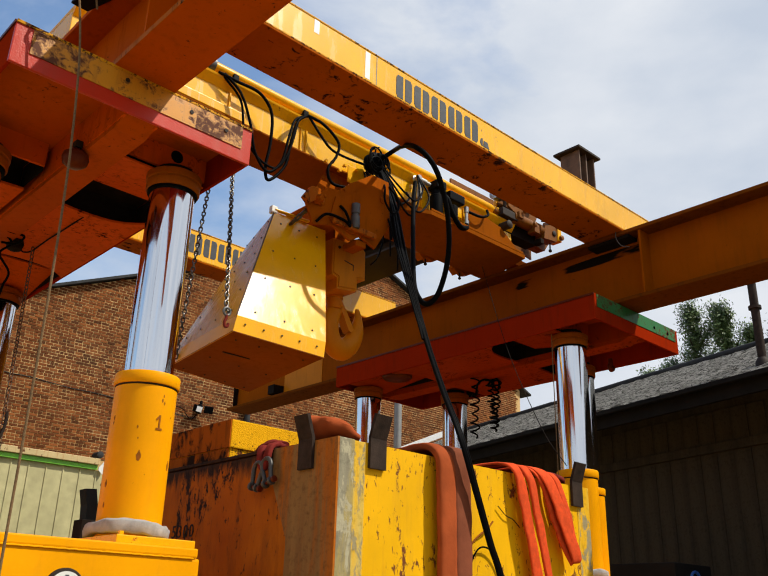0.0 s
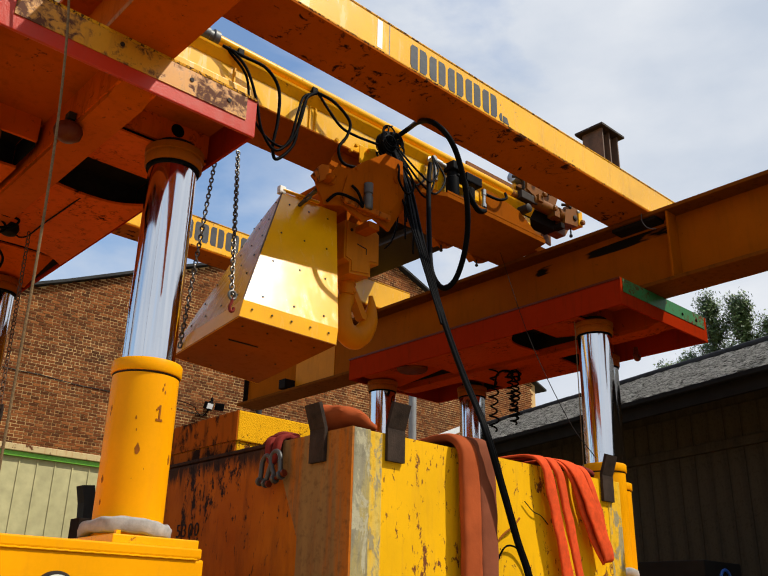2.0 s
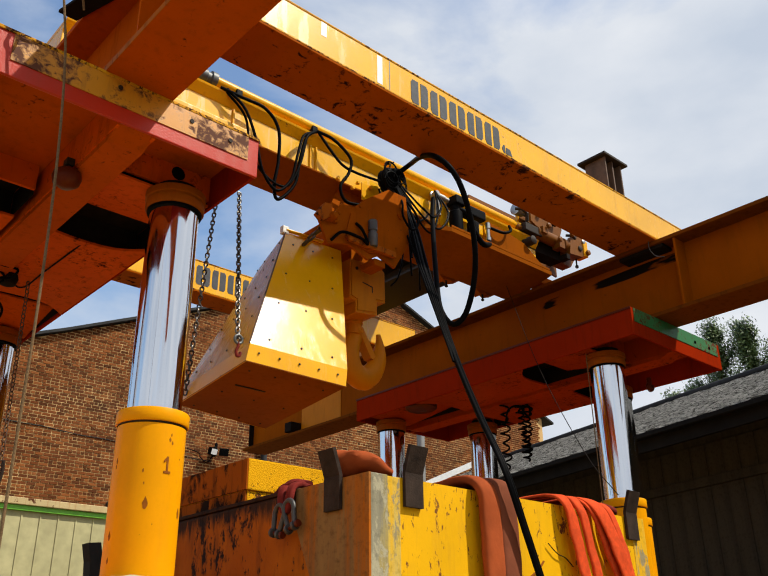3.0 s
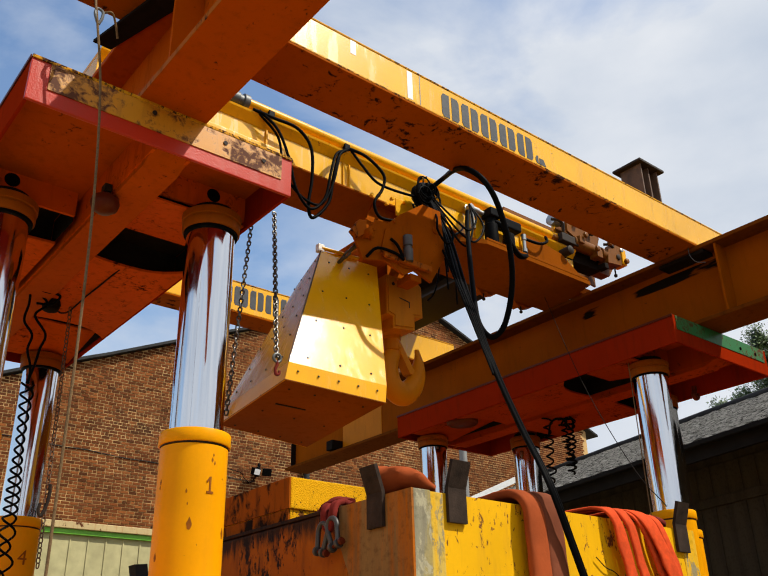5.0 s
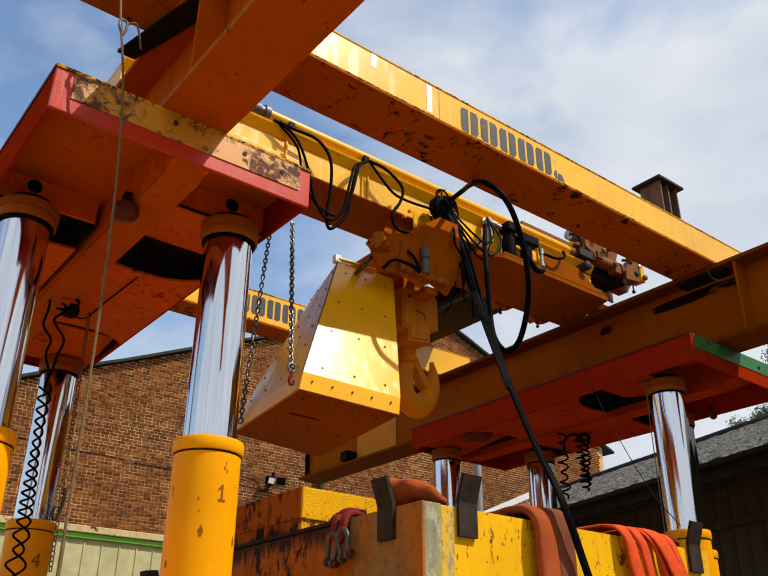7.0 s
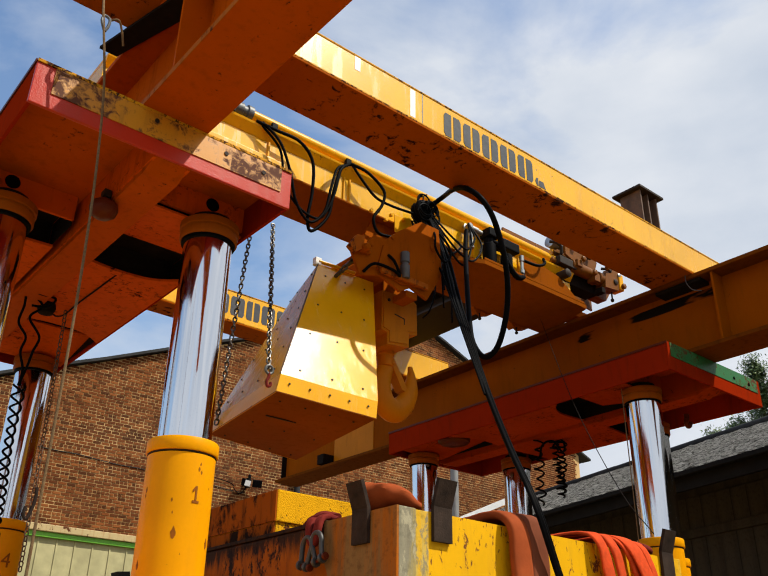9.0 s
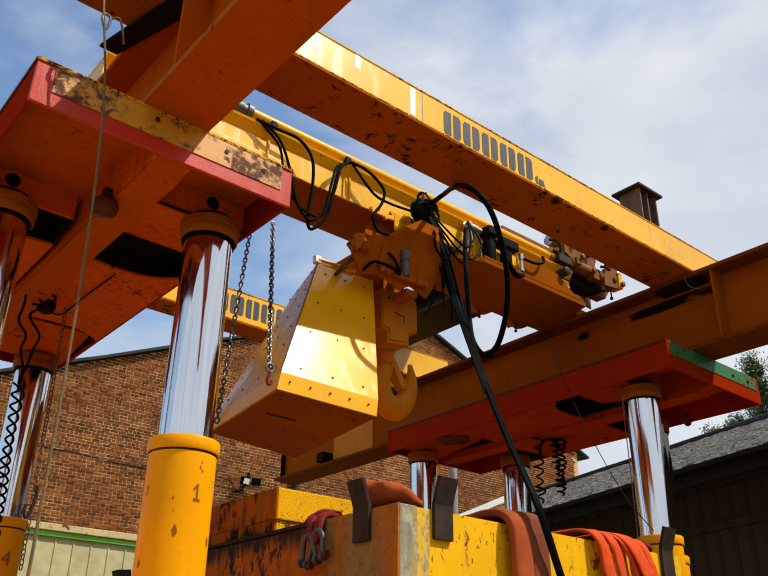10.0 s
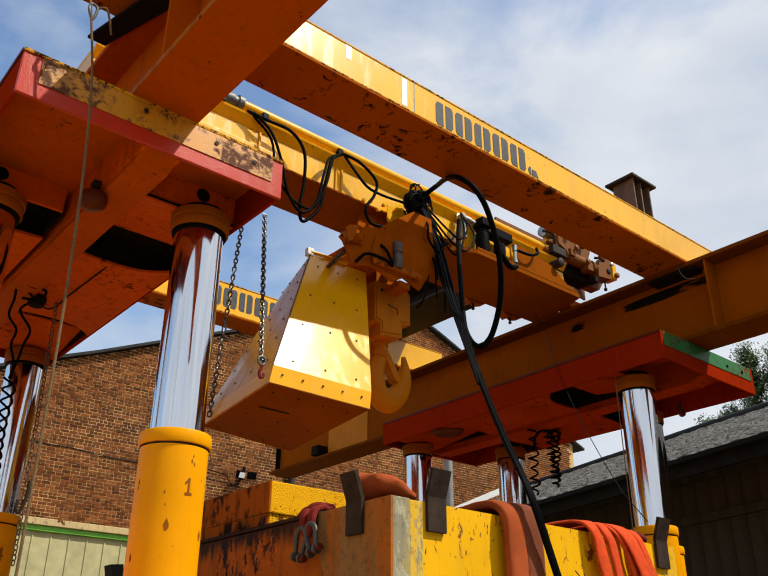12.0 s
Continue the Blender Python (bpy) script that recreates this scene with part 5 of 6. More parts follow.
hose("hydraulic_hose", "black hose bending down from the valve block", [(3.80, 3.46, 4.50), (3.86, 3.43, 4.46), (3.90, 3.42, 4.36), (3.98, 3.42, 4.29), (4.07, 3.44, 4.32), (4.095, 3.465, 4.36)], 0.019)
hose("hydraulic_hose", "thin black hose at the trolley beam end", [(4.11, 3.465, 4.47), (4.22, 3.44, 4.46), (4.30, 3.44, 4.50), (4.33, 3.47, 4.56)], 0.010)
hose("hydraulic_hose", "thin black hose on the hoist carriage", [(2.562, 3.187, 3.746), (2.618, 3.168, 3.802), (2.73, 3.159, 3.802), (2.777, 3.159, 3.784), (2.749, 3.168, 3.858), (2.721, 3.187, 3.896)], 0.008)

hose("steel_rope", "worn steel rope hanging from the long beam", [(0.955, 2.77, 4.284), (0.932, 2.62, 4.00), (0.942, 2.60, 3.90), (0.985, 2.60, 3.64), (1.015, 2.60, 3.26), (1.030, 2.60, 2.82), (1.034, 2.60, 2.40), (1.036, 2.60, 1.9), (1.04, 2.60, G + 0.02)], 0.0044, "rope", "rope", 8, 8)
hose("steel_rope", "knotted rope eye under the long beam", [(0.943, 2.605, 3.905), (0.930, 2.60, 3.935), (0.938, 2.61, 3.968), (0.956, 2.605, 3.958), (0.955, 2.60, 3.925), (0.946, 2.60, 3.895)], 0.0055, "steel_grey", "rope", 8, 8)
hose("steel_rope", "rope tail hooked onto the cross beam", [(0.955, 2.61, 3.955), (0.985, 2.60, 3.968), (1.010, 2.62, 3.945), (1.030, 2.64, 3.905)], 0.0042, "rope", "rope", 8, 8)
hose("thin_wire", "thin dark wire from the trolley down to the block", [(4.60, 3.75, 4.284), (4.17, 3.20, 3.42), (3.809, 2.70, 2.779), (3.65, 2.44, 2.52)], 0.0022, "blacking", "wire", 6, 6)
hose("thin_wire", "thin yellowish cord beside the jack", [(4.575, 3.14, 3.602), (4.572, 3.14, 3.0), (4.570, 3.14, 2.45)], 0.003, "rope", "wire", 4, 6)


def coil(label, top, bottom, r, turns, wire=0.007):
    top, bottom = Vector(top), Vector(bottom)
    pts = []
    for k in range(turns * 12 + 1):
        t = k / (turns * 12)
        a = 2 * math.pi * turns * t
        rr = r * (0.85 + 0.25 * math.sin(t * 17))
        pts.append(top.lerp(bottom, t) + Vector((rr * math.cos(a), rr * math.sin(a), 0)))
    return tagged(part("coiled_cable", sweep(pts, wire, 7), "rubber", smooth=True), label, "coiled cable", "coiled cables")


coil("black coiled cable hanging under the gantry head", (5.17, 4.10, 3.595), (5.12, 4.10, 3.17), 0.034, 11)
coil("black coiled cable hanging under the gantry head", (5.12, 4.14, 3.595), (5.16, 4.12, 3.22), 0.030, 9)
coil("black coiled cable hanging loose under the gantry head", (4.98, 4.16, 3.598), (4.96, 4.16, 3.10), 0.034, 7)
hose("control_cable", "tangled black cable under the gantry head", [(4.98, 4.16, 3.44), (4.95, 4.10, 3.52), (5.02, 4.06, 3.55), (5.14, 4.08, 3.50), (5.20, 4.10, 3.56), (5.10, 4.06, 3.58), (5.06, 4.10, 3.52), (5.17, 4.12, 3.54)], 0.008)


tagged(part("cable_clamp", lathe(((0.012, 3.600), (0.040, 3.598), (0.046, 3.575), (0.036, 3.545), (0.012, 3.535)), 18, None, (1.42, 4.28, 0)), "blacking", smooth=True), "black rounded cable clamp under the gantry head", "cable clamp")


def twisted_pair(label, phase, tail):
    """One strand of a stretched pair of coils that wind round each other and then hang loose."""
    pts = []
    for k in range(157):
        t = k / 156
        c = Vector((1.362 + 0.016 * t, 4.24, 3.14 - 0.62 * t))
        r = 0.028 - 0.011 * math.sin(math.pi * min(1.0, t * 1.15)) ** 2
        a = 2 * math.pi * 6.5 * (0.8 * t + 0.2 * t * t) + phase
        pts.append(c + Vector((r * math.cos(a), r * math.sin(a), 0)))
    last = 2 * math.pi * 6.5 + phase
    for k in range(1, 49):
        t = k / 48
        a = last + 2 * math.pi * 4 * t
        pts.append(Vector((1.378 + tail * t + 0.030 * math.cos(a), 4.24 + 0.030 * math.sin(a), 2.52 - 0.50 * t)))
    return tagged(part("coiled_cable", sweep(pts, 0.0054, 7), "rubber", smooth=True), label, "coiled cable", "coiled cables")


twisted_pair("black coiled cable wound round another beside the rear jack", 0.0, 0.035)
twisted_pair("black coiled cable wound round another beside the rear jack", math.pi, -0.03)
hose("control_cable", "black cable looped under the gantry head", [(1.29, 4.20, 3.60), (1.30, 4.22, 3.53), (1.291, 4.22, 3.439), (1.337, 4.22, 3.375), (1.328, 4.22, 3.298), (1.353, 4.22, 3.219), (1.362, 4.24, 3.14)], 0.0062)
hose("control_cable", "black cable looped under the gantry head", [(1.31, 4.20, 3.598), (1.384, 4.22, 3.55), (1.336, 4.22, 3.477), (1.398, 4.22, 3.392), (1.383, 4.22, 3.312), (1.37, 4.22, 3.222), (1.355, 4.24, 3.14)], 0.0062)
hose("control_cable", "black cable bent flat under the gantry head", [(1.26, 4.16, 3.596), (1.34, 4.14, 3.575), (1.42, 4.16, 3.58), (1.40, 4.20, 3.545), (1.33, 4.21, 3.535)], 0.0062)
hose("control_cable", "thin cable strung under the gantry head", [(1.548, 3.75, 3.598), (1.535, 3.95, 3.588), (1.526, 4.12, 3.584), (1.519, 4.30, 3.575), (1.50, 4.36, 3.58), (1.49, 4.38, 3.592)], 0.0042, "blacking")


def dark_member():
    b = thing("dark_cross_member", "dark unpainted steel beam laid across behind the hook", "steel beam", (4.56, 4.75, 4.594))
    part("bottom_flange", box(-0.20, 0.20, -0.98, 0.80, 0.0, 0.018, 0.003), "steel_dark", b)
    part("top_flange", box(-0.20, 0.20, -0.98, 0.80, 0.20, 0.218, 0.003), "steel_dark", b)
    part("web", box(-0.008, 0.008, -0.98, 0.80, 0.0185, 0.1995), "steel_dark", b)
    part("packer", box(-0.15, 0.15, 0.55, 0.68, -0.0585, -0.0005, 0.003), "steel_dark", b)


dark_member()

# ---------------------------------------------------------------- ballast block with its slings
def ballast():
    b = thing("ballast_block", "rusty yellow steel ballast block with grey corner angles", "ballast block", (2.97, 3.4, 0))
    xl, xr, yf, yb = -0.825, 0.825, -0.97, 1.0
    part("body", box(xl, xr, yf, yb, G, 2.417, 0.012), "stained_side", b)
    part("front_plate", box(xl + 0.135, xr - 0.10, yf - 0.006, yf - 0.0005, G + 0.06, 2.422), "yellow_chipped", b)
    part("corner_angle", box(xl - 0.004, xl + 0.075, yf - 0.010, yf - 0.0005, G + 0.06, 2.424, 0.003), "concrete", b, "weathered grey corner angle")
    part("corner_strip", box(xl + 0.0755, xl + 0.1345, yf - 0.008, yf - 0.0005, G + 0.06, 2.421, 0.003), "streaky_yellow", b)
    part("corner_angle", prism([(yf - 0.010, G + 0.06), (yf + 0.28, G + 0.06), (yf + 0.28, 2.06), (yf + 0.39, 2.28), (yf + 0.40, 2.424), (yf - 0.010, 2.424)], "x", xl - 0.010, xl - 0.0005), "streaky_side", b, "rust-streaked side angle")
    part("corner_strip", box(xr - 0.0995, xr + 0.004, yf - 0.008, yf - 0.0005, G + 0.06, 2.425, 0.003), "streaky_yellow", b)
    part("top_edge", box(xl - 0.005, xl + 0.03, yf + 0.40, yb, 2.4175, 2.432, 0.003), "stained_side", b)
    part("raised_box", box(xl + 0.057, 0.45, -0.14, 0.95, 2.4178, 2.493, 0.004), "yellow_rough", b)
    part("raised_lid", box(xl + 0.052, 0.47, -0.15, 0.97, 2.4935, 2.624, 0.005), "yellow_rough", b)
    part("raised_cheek", box(xl + 0.045, xl + 0.0515, -0.148, 0.96, 2.495, 2.622), "rusty_dark", b)
    part("raised_cheek", box(xl + 0.049, xl + 0.0565, -0.138, 0.95, 2.4185, 2.492), "rusty_dark", b)
    writing("numeral", "5300", 0.080, "ink", b, Matrix.Translation((xl - 0.003, 0.19, 2.105)) @ pose(0, 0, 0, 90, 0, -90))
    return b


block = ballast()


def bent_plate(at, turn, label):
    p = tagged(part("edge_guard", prism([(0.0, -0.105), (0.014, -0.105), (0.014, 0.016), (-0.018, 0.108), (-0.032, 0.103), (0.0, 0.012)], "x", -0.043, 0.043), "guard"), label, "edge guard", "edge guards")
    p.matrix_world = pose(*at, 0, 0, turn)
    return p


bent_plate((2.335, 2.4075, 2.428), 0, "bent dark steel edge guard on the block")
bent_plate((2.1190, 2.60, 2.420), -90, "bent dark steel edge guard on the block")
bent_plate((3.685, 2.4075, 2.428), 0, "bent dark steel edge guard on the block")


def strap(name, label, pts, w, t, mat, side, wob=0.004, group="lifting slings"):
    bm = sweep(smooth_path(pts, 8), 0, 18, flat=(w, t, Vector(side)))
    for v in bm.verts:
        p = v.co * 14
        v.co += Vector((noise.noise(p), noise.noise(p + Vector((3, 0, 0))), noise.noise(p + Vector((0, 7, 0))))) * wob
    return tagged(part(name, bm, mat, smooth=True), label, "lifting sling", group)


for x, mat, off in ((2.685, "sling_dirty", 0.0), (2.777, "sling_brown", 0.012)):
    strap("round_sling", "worn brown-orange round sling draped over the block", [(x, 2.95, 2.452), (x, 2.70, 2.458), (x, 2.50, 2.468), (x, 2.42 - off, 2.455), (x + 0.005, 2.383, 2.40), (x + 0.01, 2.378, 2.25), (x + 0.012, 2.376, 2.0), (x + 0.015, 2.376, 1.7), (x + 0.015, 2.377, 1.25), (x + 0.01, 2.377, 1.0)], 0.050, 0.018, mat, (1, 0, 0))
for pts, w in (
    ([(3.02, 2.85, 2.445), (3.10, 2.62, 2.455), (3.15, 2.45, 2.462), (3.185, 2.388, 2.42), (3.22, 2.375, 2.25), (3.28, 2.373, 2.0), (3.33, 2.375, 1.7), (3.36, 2.377, 1.4)], 0.034),
    ([(3.10, 2.90, 2.445), (3.18, 2.62, 2.455), (3.225, 2.45, 2.464), (3.26, 2.386, 2.42), (3.30, 2.372, 2.25), (3.36, 2.372, 2.0), (3.41, 2.374, 1.75), (3.43, 2.377, 1.4)], 0.030),
    ([(3.18, 2.85, 2.450), (3.29, 2.60, 2.462), (3.345, 2.44, 2.468), (3.385, 2.375, 2.42), (3.435, 2.358, 2.32), (3.495, 2.352, 2.20), (3.545, 2.352, 2.11), (3.565, 2.354, 2.065), (3.567, 2.366, 2.052)], 0.044),
    ([(3.16, 2.85, 2.445), (3.26, 2.60, 2.455), (3.31, 2.45, 2.462), (3.36, 2.388, 2.42), (3.41, 2.378, 2.30), (3.47, 2.374, 2.18), (3.53, 2.370, 2.09), (3.556, 2.368, 2.055)], 0.034),
    ([(3.30, 2.85, 2.445), (3.40, 2.60, 2.455), (3.44, 2.45, 2.462), (3.475, 2.386, 2.42), (3.52, 2.372, 2.30), (3.56, 2.368, 2.18), (3.575, 2.368, 2.10)], 0.026),
):
    strap("round_sling", "bright orange flat sling draped over the block", pts, w, 0.008, "sling", (1, 0.1, 0.1), 0.005)


tagged(part("thin_wire", sweep(smooth_path([(2.886, 2.418, 2.081), (2.93, 2.412, 2.12), (2.985, 2.406, 2.155), (3.021, 2.405, 2.189)], 6), 0.0045, 6), "rust_ink"), "stiff brown wire end poking from the block", "wire")
tagged(part("thin_wire", sweep(smooth_path([(2.85, 2.418, 1.86), (2.862, 2.412, 1.945), (2.885, 2.408, 2.02), (2.93, 2.405, 2.072), (2.994, 2.405, 2.072), (3.045, 2.407, 2.03), (3.075, 2.412, 1.97), (3.09, 2.418, 1.90)], 6), 0.004, 6), "rubber"), "thin black wire looped on the block front", "wire")
tagged(part("thin_wire", sweep(smooth_path([(3.068, 2.4125, 2.261), (3.12, 2.411, 2.225), (3.17, 2.411, 2.212), (3.219, 2.4125, 2.181)], 6), 0.0022, 6), "blacking"), "thin dark wire scratched across the block front", "wire")


def bundle(label, pts, r, mat, seed, taper=False):
    path = smooth_path(pts, 8)
    bm = bmesh.new()
    n = len(path)
    rings = []
    for i, p in enumerate(path):
        d = (path[min(i + 1, n - 1)] - path[max(i - 1, 0)]).normalized()
        side = d.cross(Vector((0, 0, 1))).normalized()
        up = side.cross(d)
        s = r * (0.35 + 0.65 * math.sin(math.pi * (0.08 + 0.84 * i / (n - 1))) ** 0.6)
        if taper:
            t = i / (n - 1)
            s = r * min(1.0, 0.55 + 3.2 * t) * (1.0 - 0.72 * t)
        rings.append([bm.verts.new(p + side * s * 1.25 * math.cos(k * math.pi / 9) + up * s * 0.75 * math.sin(k * math.pi / 9)) for k in range(18)])
    for a, c in zip(rings, rings[1:]):
        for k in range(18):
            bm.faces.new((a[k], a[(k + 1) % 18], c[(k + 1) % 18], c[k]))
    bm.faces.new(rings[0])
    bm.faces.new(rings[-1])
    for v in bm.verts:
        p = v.co * 12 + Vector((seed, 0, 0))
        v.co += Vector((noise.noise(p), noise.noise(p + Vector((3, 0, 0))), noise.noise(p + Vector((0, 7, 0))))) * 0.020
    return tagged(part("round_sling", bm, mat, smooth=True), label, "lifting sling", "lifting slings")


bundle("worn orange sling bundled on top of the block", [(2.180, 2.68, 2.468), (2.205, 2.61, 2.492), (2.245, 2.55, 2.488), (2.285, 2.52, 2.470), (2.325, 2.505, 2.446)], 0.078, "sling_dirty", 1, True)
bundle("red sling end lying along the block edge", [(2.22, 3.06, 2.445), (2.21, 2.98, 2.452), (2.20, 2.92, 2.452), (2.21, 2.86, 2.445)], 0.024, "sling_red", 4)
bundle("dull red sling heaped on the block", [(2.36, 3.25, 2.455), (2.33, 3.12, 2.47), (2.27, 3.02, 2.475), (2.24, 2.92, 2.46)], 0.040, "sling_red", 8)
bundle("red sling knotted behind the edge guard", [(3.57, 2.55, 2.45), (3.62, 2.52, 2.465), (3.69, 2.53, 2.465), (3.74, 2.55, 2.45)], 0.032, "sling_red", 12)
strap("round_sling", "red sling hanging over the block edge to a shackle", [(2.20, 2.93, 2.442), (2.16, 2.92, 2.448), (2.128, 2.90, 2.434), (2.110, 2.885, 2.395), (2.106, 2.865, 2.355), (2.106, 2.845, 2.350), (2.108, 2.835, 2.385), (2.126, 2.84, 2.432), (2.16, 2.85, 2.448)], 0.018, 0.010, "sling_red", (0, 1, 0.2), 0.006)


def shackle(at, turn):
    s = thing("shackle", "grey forged bow shackle hanging on a red sling", "shackle", at, "shackles")
    s.matrix_basis = pose(*at, 0, turn, 90) @ Matrix.Scale(0.74, 4)
    pts = []
    for k in range(15):
        a = math.pi * (k / 14) * 1.25 - 0.39
        pts.append((0.040 * math.cos(a), 0, 0.03 + 0.045 * math.sin(a)))
    pts = [(0.026, 0, -0.055)] + pts + [(-0.026, 0, -0.055)]
    part("bow", sweep(smooth_path(pts, 3), 0.0125, 12), "shackle_steel", s, smooth=True)
    for x in (-0.026, 0.026):
        part("ear", lathe(((0.014, x - 0.010), (0.024, x - 0.008), (0.024, x + 0.008), (0.014, x + 0.010)), 16, None, (0, 0, -0.062), "x"), "shackle_steel", s, smooth=True)
    part("pin", lathe(((0.010, -0.062), (0.018, -0.06), (0.018, -0.044), (0.010, -0.043), (0.010, 0.05)), 14, None, (0, 0, -0.062), "x"), "knob", s, "red-brown painted pin", smooth=True)
    return s


shackle((2.100, 2.815, 2.325), 16)
shackle((2.100, 2.885, 2.315), -14)

# ---------------------------------------------------------------- brick building
WALL = 11.94
APEX = (10.55, 8.86)


def roof_z(x):
    return APEX[1] - (0.421 * (APEX[0] - x) if x < APEX[0] else 0.367 * (x - APEX[0]))


def brick_building():
    w = tagged(part("wall_north", prism([(0.5, G), (15.7, G), (15.7, roof_z(15.7)), APEX, (0.5, roof_z(0.5))], "y", WALL, WALL + 0.35), "mortar"), "red-brown brick gable wall with pale mortar", "wall", kind="structure")
    for x0, x1 in ((0.2, APEX[0]), (16.0, APEX[0])):
        sag = [(x0 + (x1 - x0) * k / 12, roof_z(x0 + (x1 - x0) * k / 12) + 0.02 + 0.012 * math.sin(k * 2.1)) for k in range(13)]
        r = prism(sag + [(x, z + 0.045) for x, z in reversed(sag)], "y", WALL - 0.11, WALL + 9)
        tagged(part("roof_slope", r, "tin"), "black bitumen roof edge on the brick gable", "roof", kind="structure")
    return w


brick_wall = brick_building()


def cladding():
    y = WALL - 0.30
    bm = bmesh.new()
    x = 0.4
    while x < 5.45:
        box(x, x + 0.222, y, y + 0.02, G, 3.70, bm=bm)
        box(x + 0.222, x + 0.240, y - 0.012, y + 0.02, G, 3.70, bm=bm)
        x += 0.240
    tagged(part("wall_cladding", bm, "cream"), "cream ribbed sheet cladding below the brick wall", "wall", kind="structure")
    tagged(part("trim_green", box(0.4, 5.42, y - 0.05, y, 3.702, 3.765, 0.004), "lime"), "bright green trim strip", "trim", kind="structure")
    tagged(part("trim_gutter", box(0.4, 5.43, y - 0.09, WALL - 0.012, 3.768, 3.855, 0.008), "gutter"), "rusty cream gutter flashing", "gutter", kind="structure")
    tagged(part("trim_seal", box(0.4, 5.43, WALL - 0.08, WALL - 0.012, 3.856, 3.90), "tin"), "dark flashing seal on the brick wall", "trim", kind="structure")
    tagged(part("trim_end", prism([(5.435, 3.70), (5.50, 3.64), (5.53, 3.70), (5.53, 3.86), (5.435, 3.74)], "y", y - 0.06, y - 0.045), "white_board"), "white end plate of the gutter", "trim", kind="structure")
    tagged(part("wall_vent", lathe(((0.03, y + 0.10), (0.05, y + 0.11), (0.05, y + 0.28)), 18, None, (5.51, 0, 3.95), "y"), "tin", smooth=True), "black round pipe end by the gutter", "pipe", kind="structure")


cladding()


def floodlight():
    f = thing("floodlight", "small black double floodlight fixed to the brick wall", "floodlight", (7.13, WALL - 0.02, 4.905))
    f.scale = (0.72,) * 3
    part("bracket", box(-0.03, 0.03, -0.12, 0.005, -0.05, 0.16, 0.004), "black", f)
    for x, tilt, lit in ((-0.12, 12, True), (0.16, -20, False)):
        hd = part("lamp_head", box(-0.10, 0.10, -0.05, 0.05, -0.08, 0.08, 0.012), "black", f)
        hd.matrix_local = pose(x, -0.19, 0.02 + (0.02 if not lit else 0), 20, 0, tilt)
        g = part("lens", box(-0.08, 0.08, -0.055, -0.0505, -0.06, 0.06), "glass_lamp" if lit else "black", hd)
    part("sensor", lathe(((0.02, 0.10), (0.035, 0.12), (0.03, 0.17), (0.01, 0.19)), 14, None, (0.02, -0.08, 0.06)), "black", f, smooth=True)
    part("cable", sweep(smooth_path([(-0.02, -0.06, -0.02), (-0.16, -0.03, -0.20), (-0.32, -0.018, -0.10), (-0.42, -0.016, 0.0), (-1.2, -0.016, 0.10)], 8), 0.010, 8), "rubber", f, smooth=True)


floodlight()
tagged(part("wall_cable", sweep([(3.2 + k * 0.3, WALL - 0.014, 4.95 - 0.012 * k + 0.01 * math.sin(k * 1.9)) for k in range(14)], 0.006, 6), "tin"), "dark cable clipped across the brick wall", "cable", kind="structure")


def downpipe():
    tagged(part("wall_pipe", lathe(((0.05, G), (0.05, 6.6)), 16, None, (8.05, WALL - 0.09, 0.0)), "tin", smooth=True), "dark downpipe on the brick wall", "pipe", kind="structure")


downpipe()

# ---------------------------------------------------------------- shed
SHED = pose(7.32, 2.82, 0, 0, 0, -13.06)


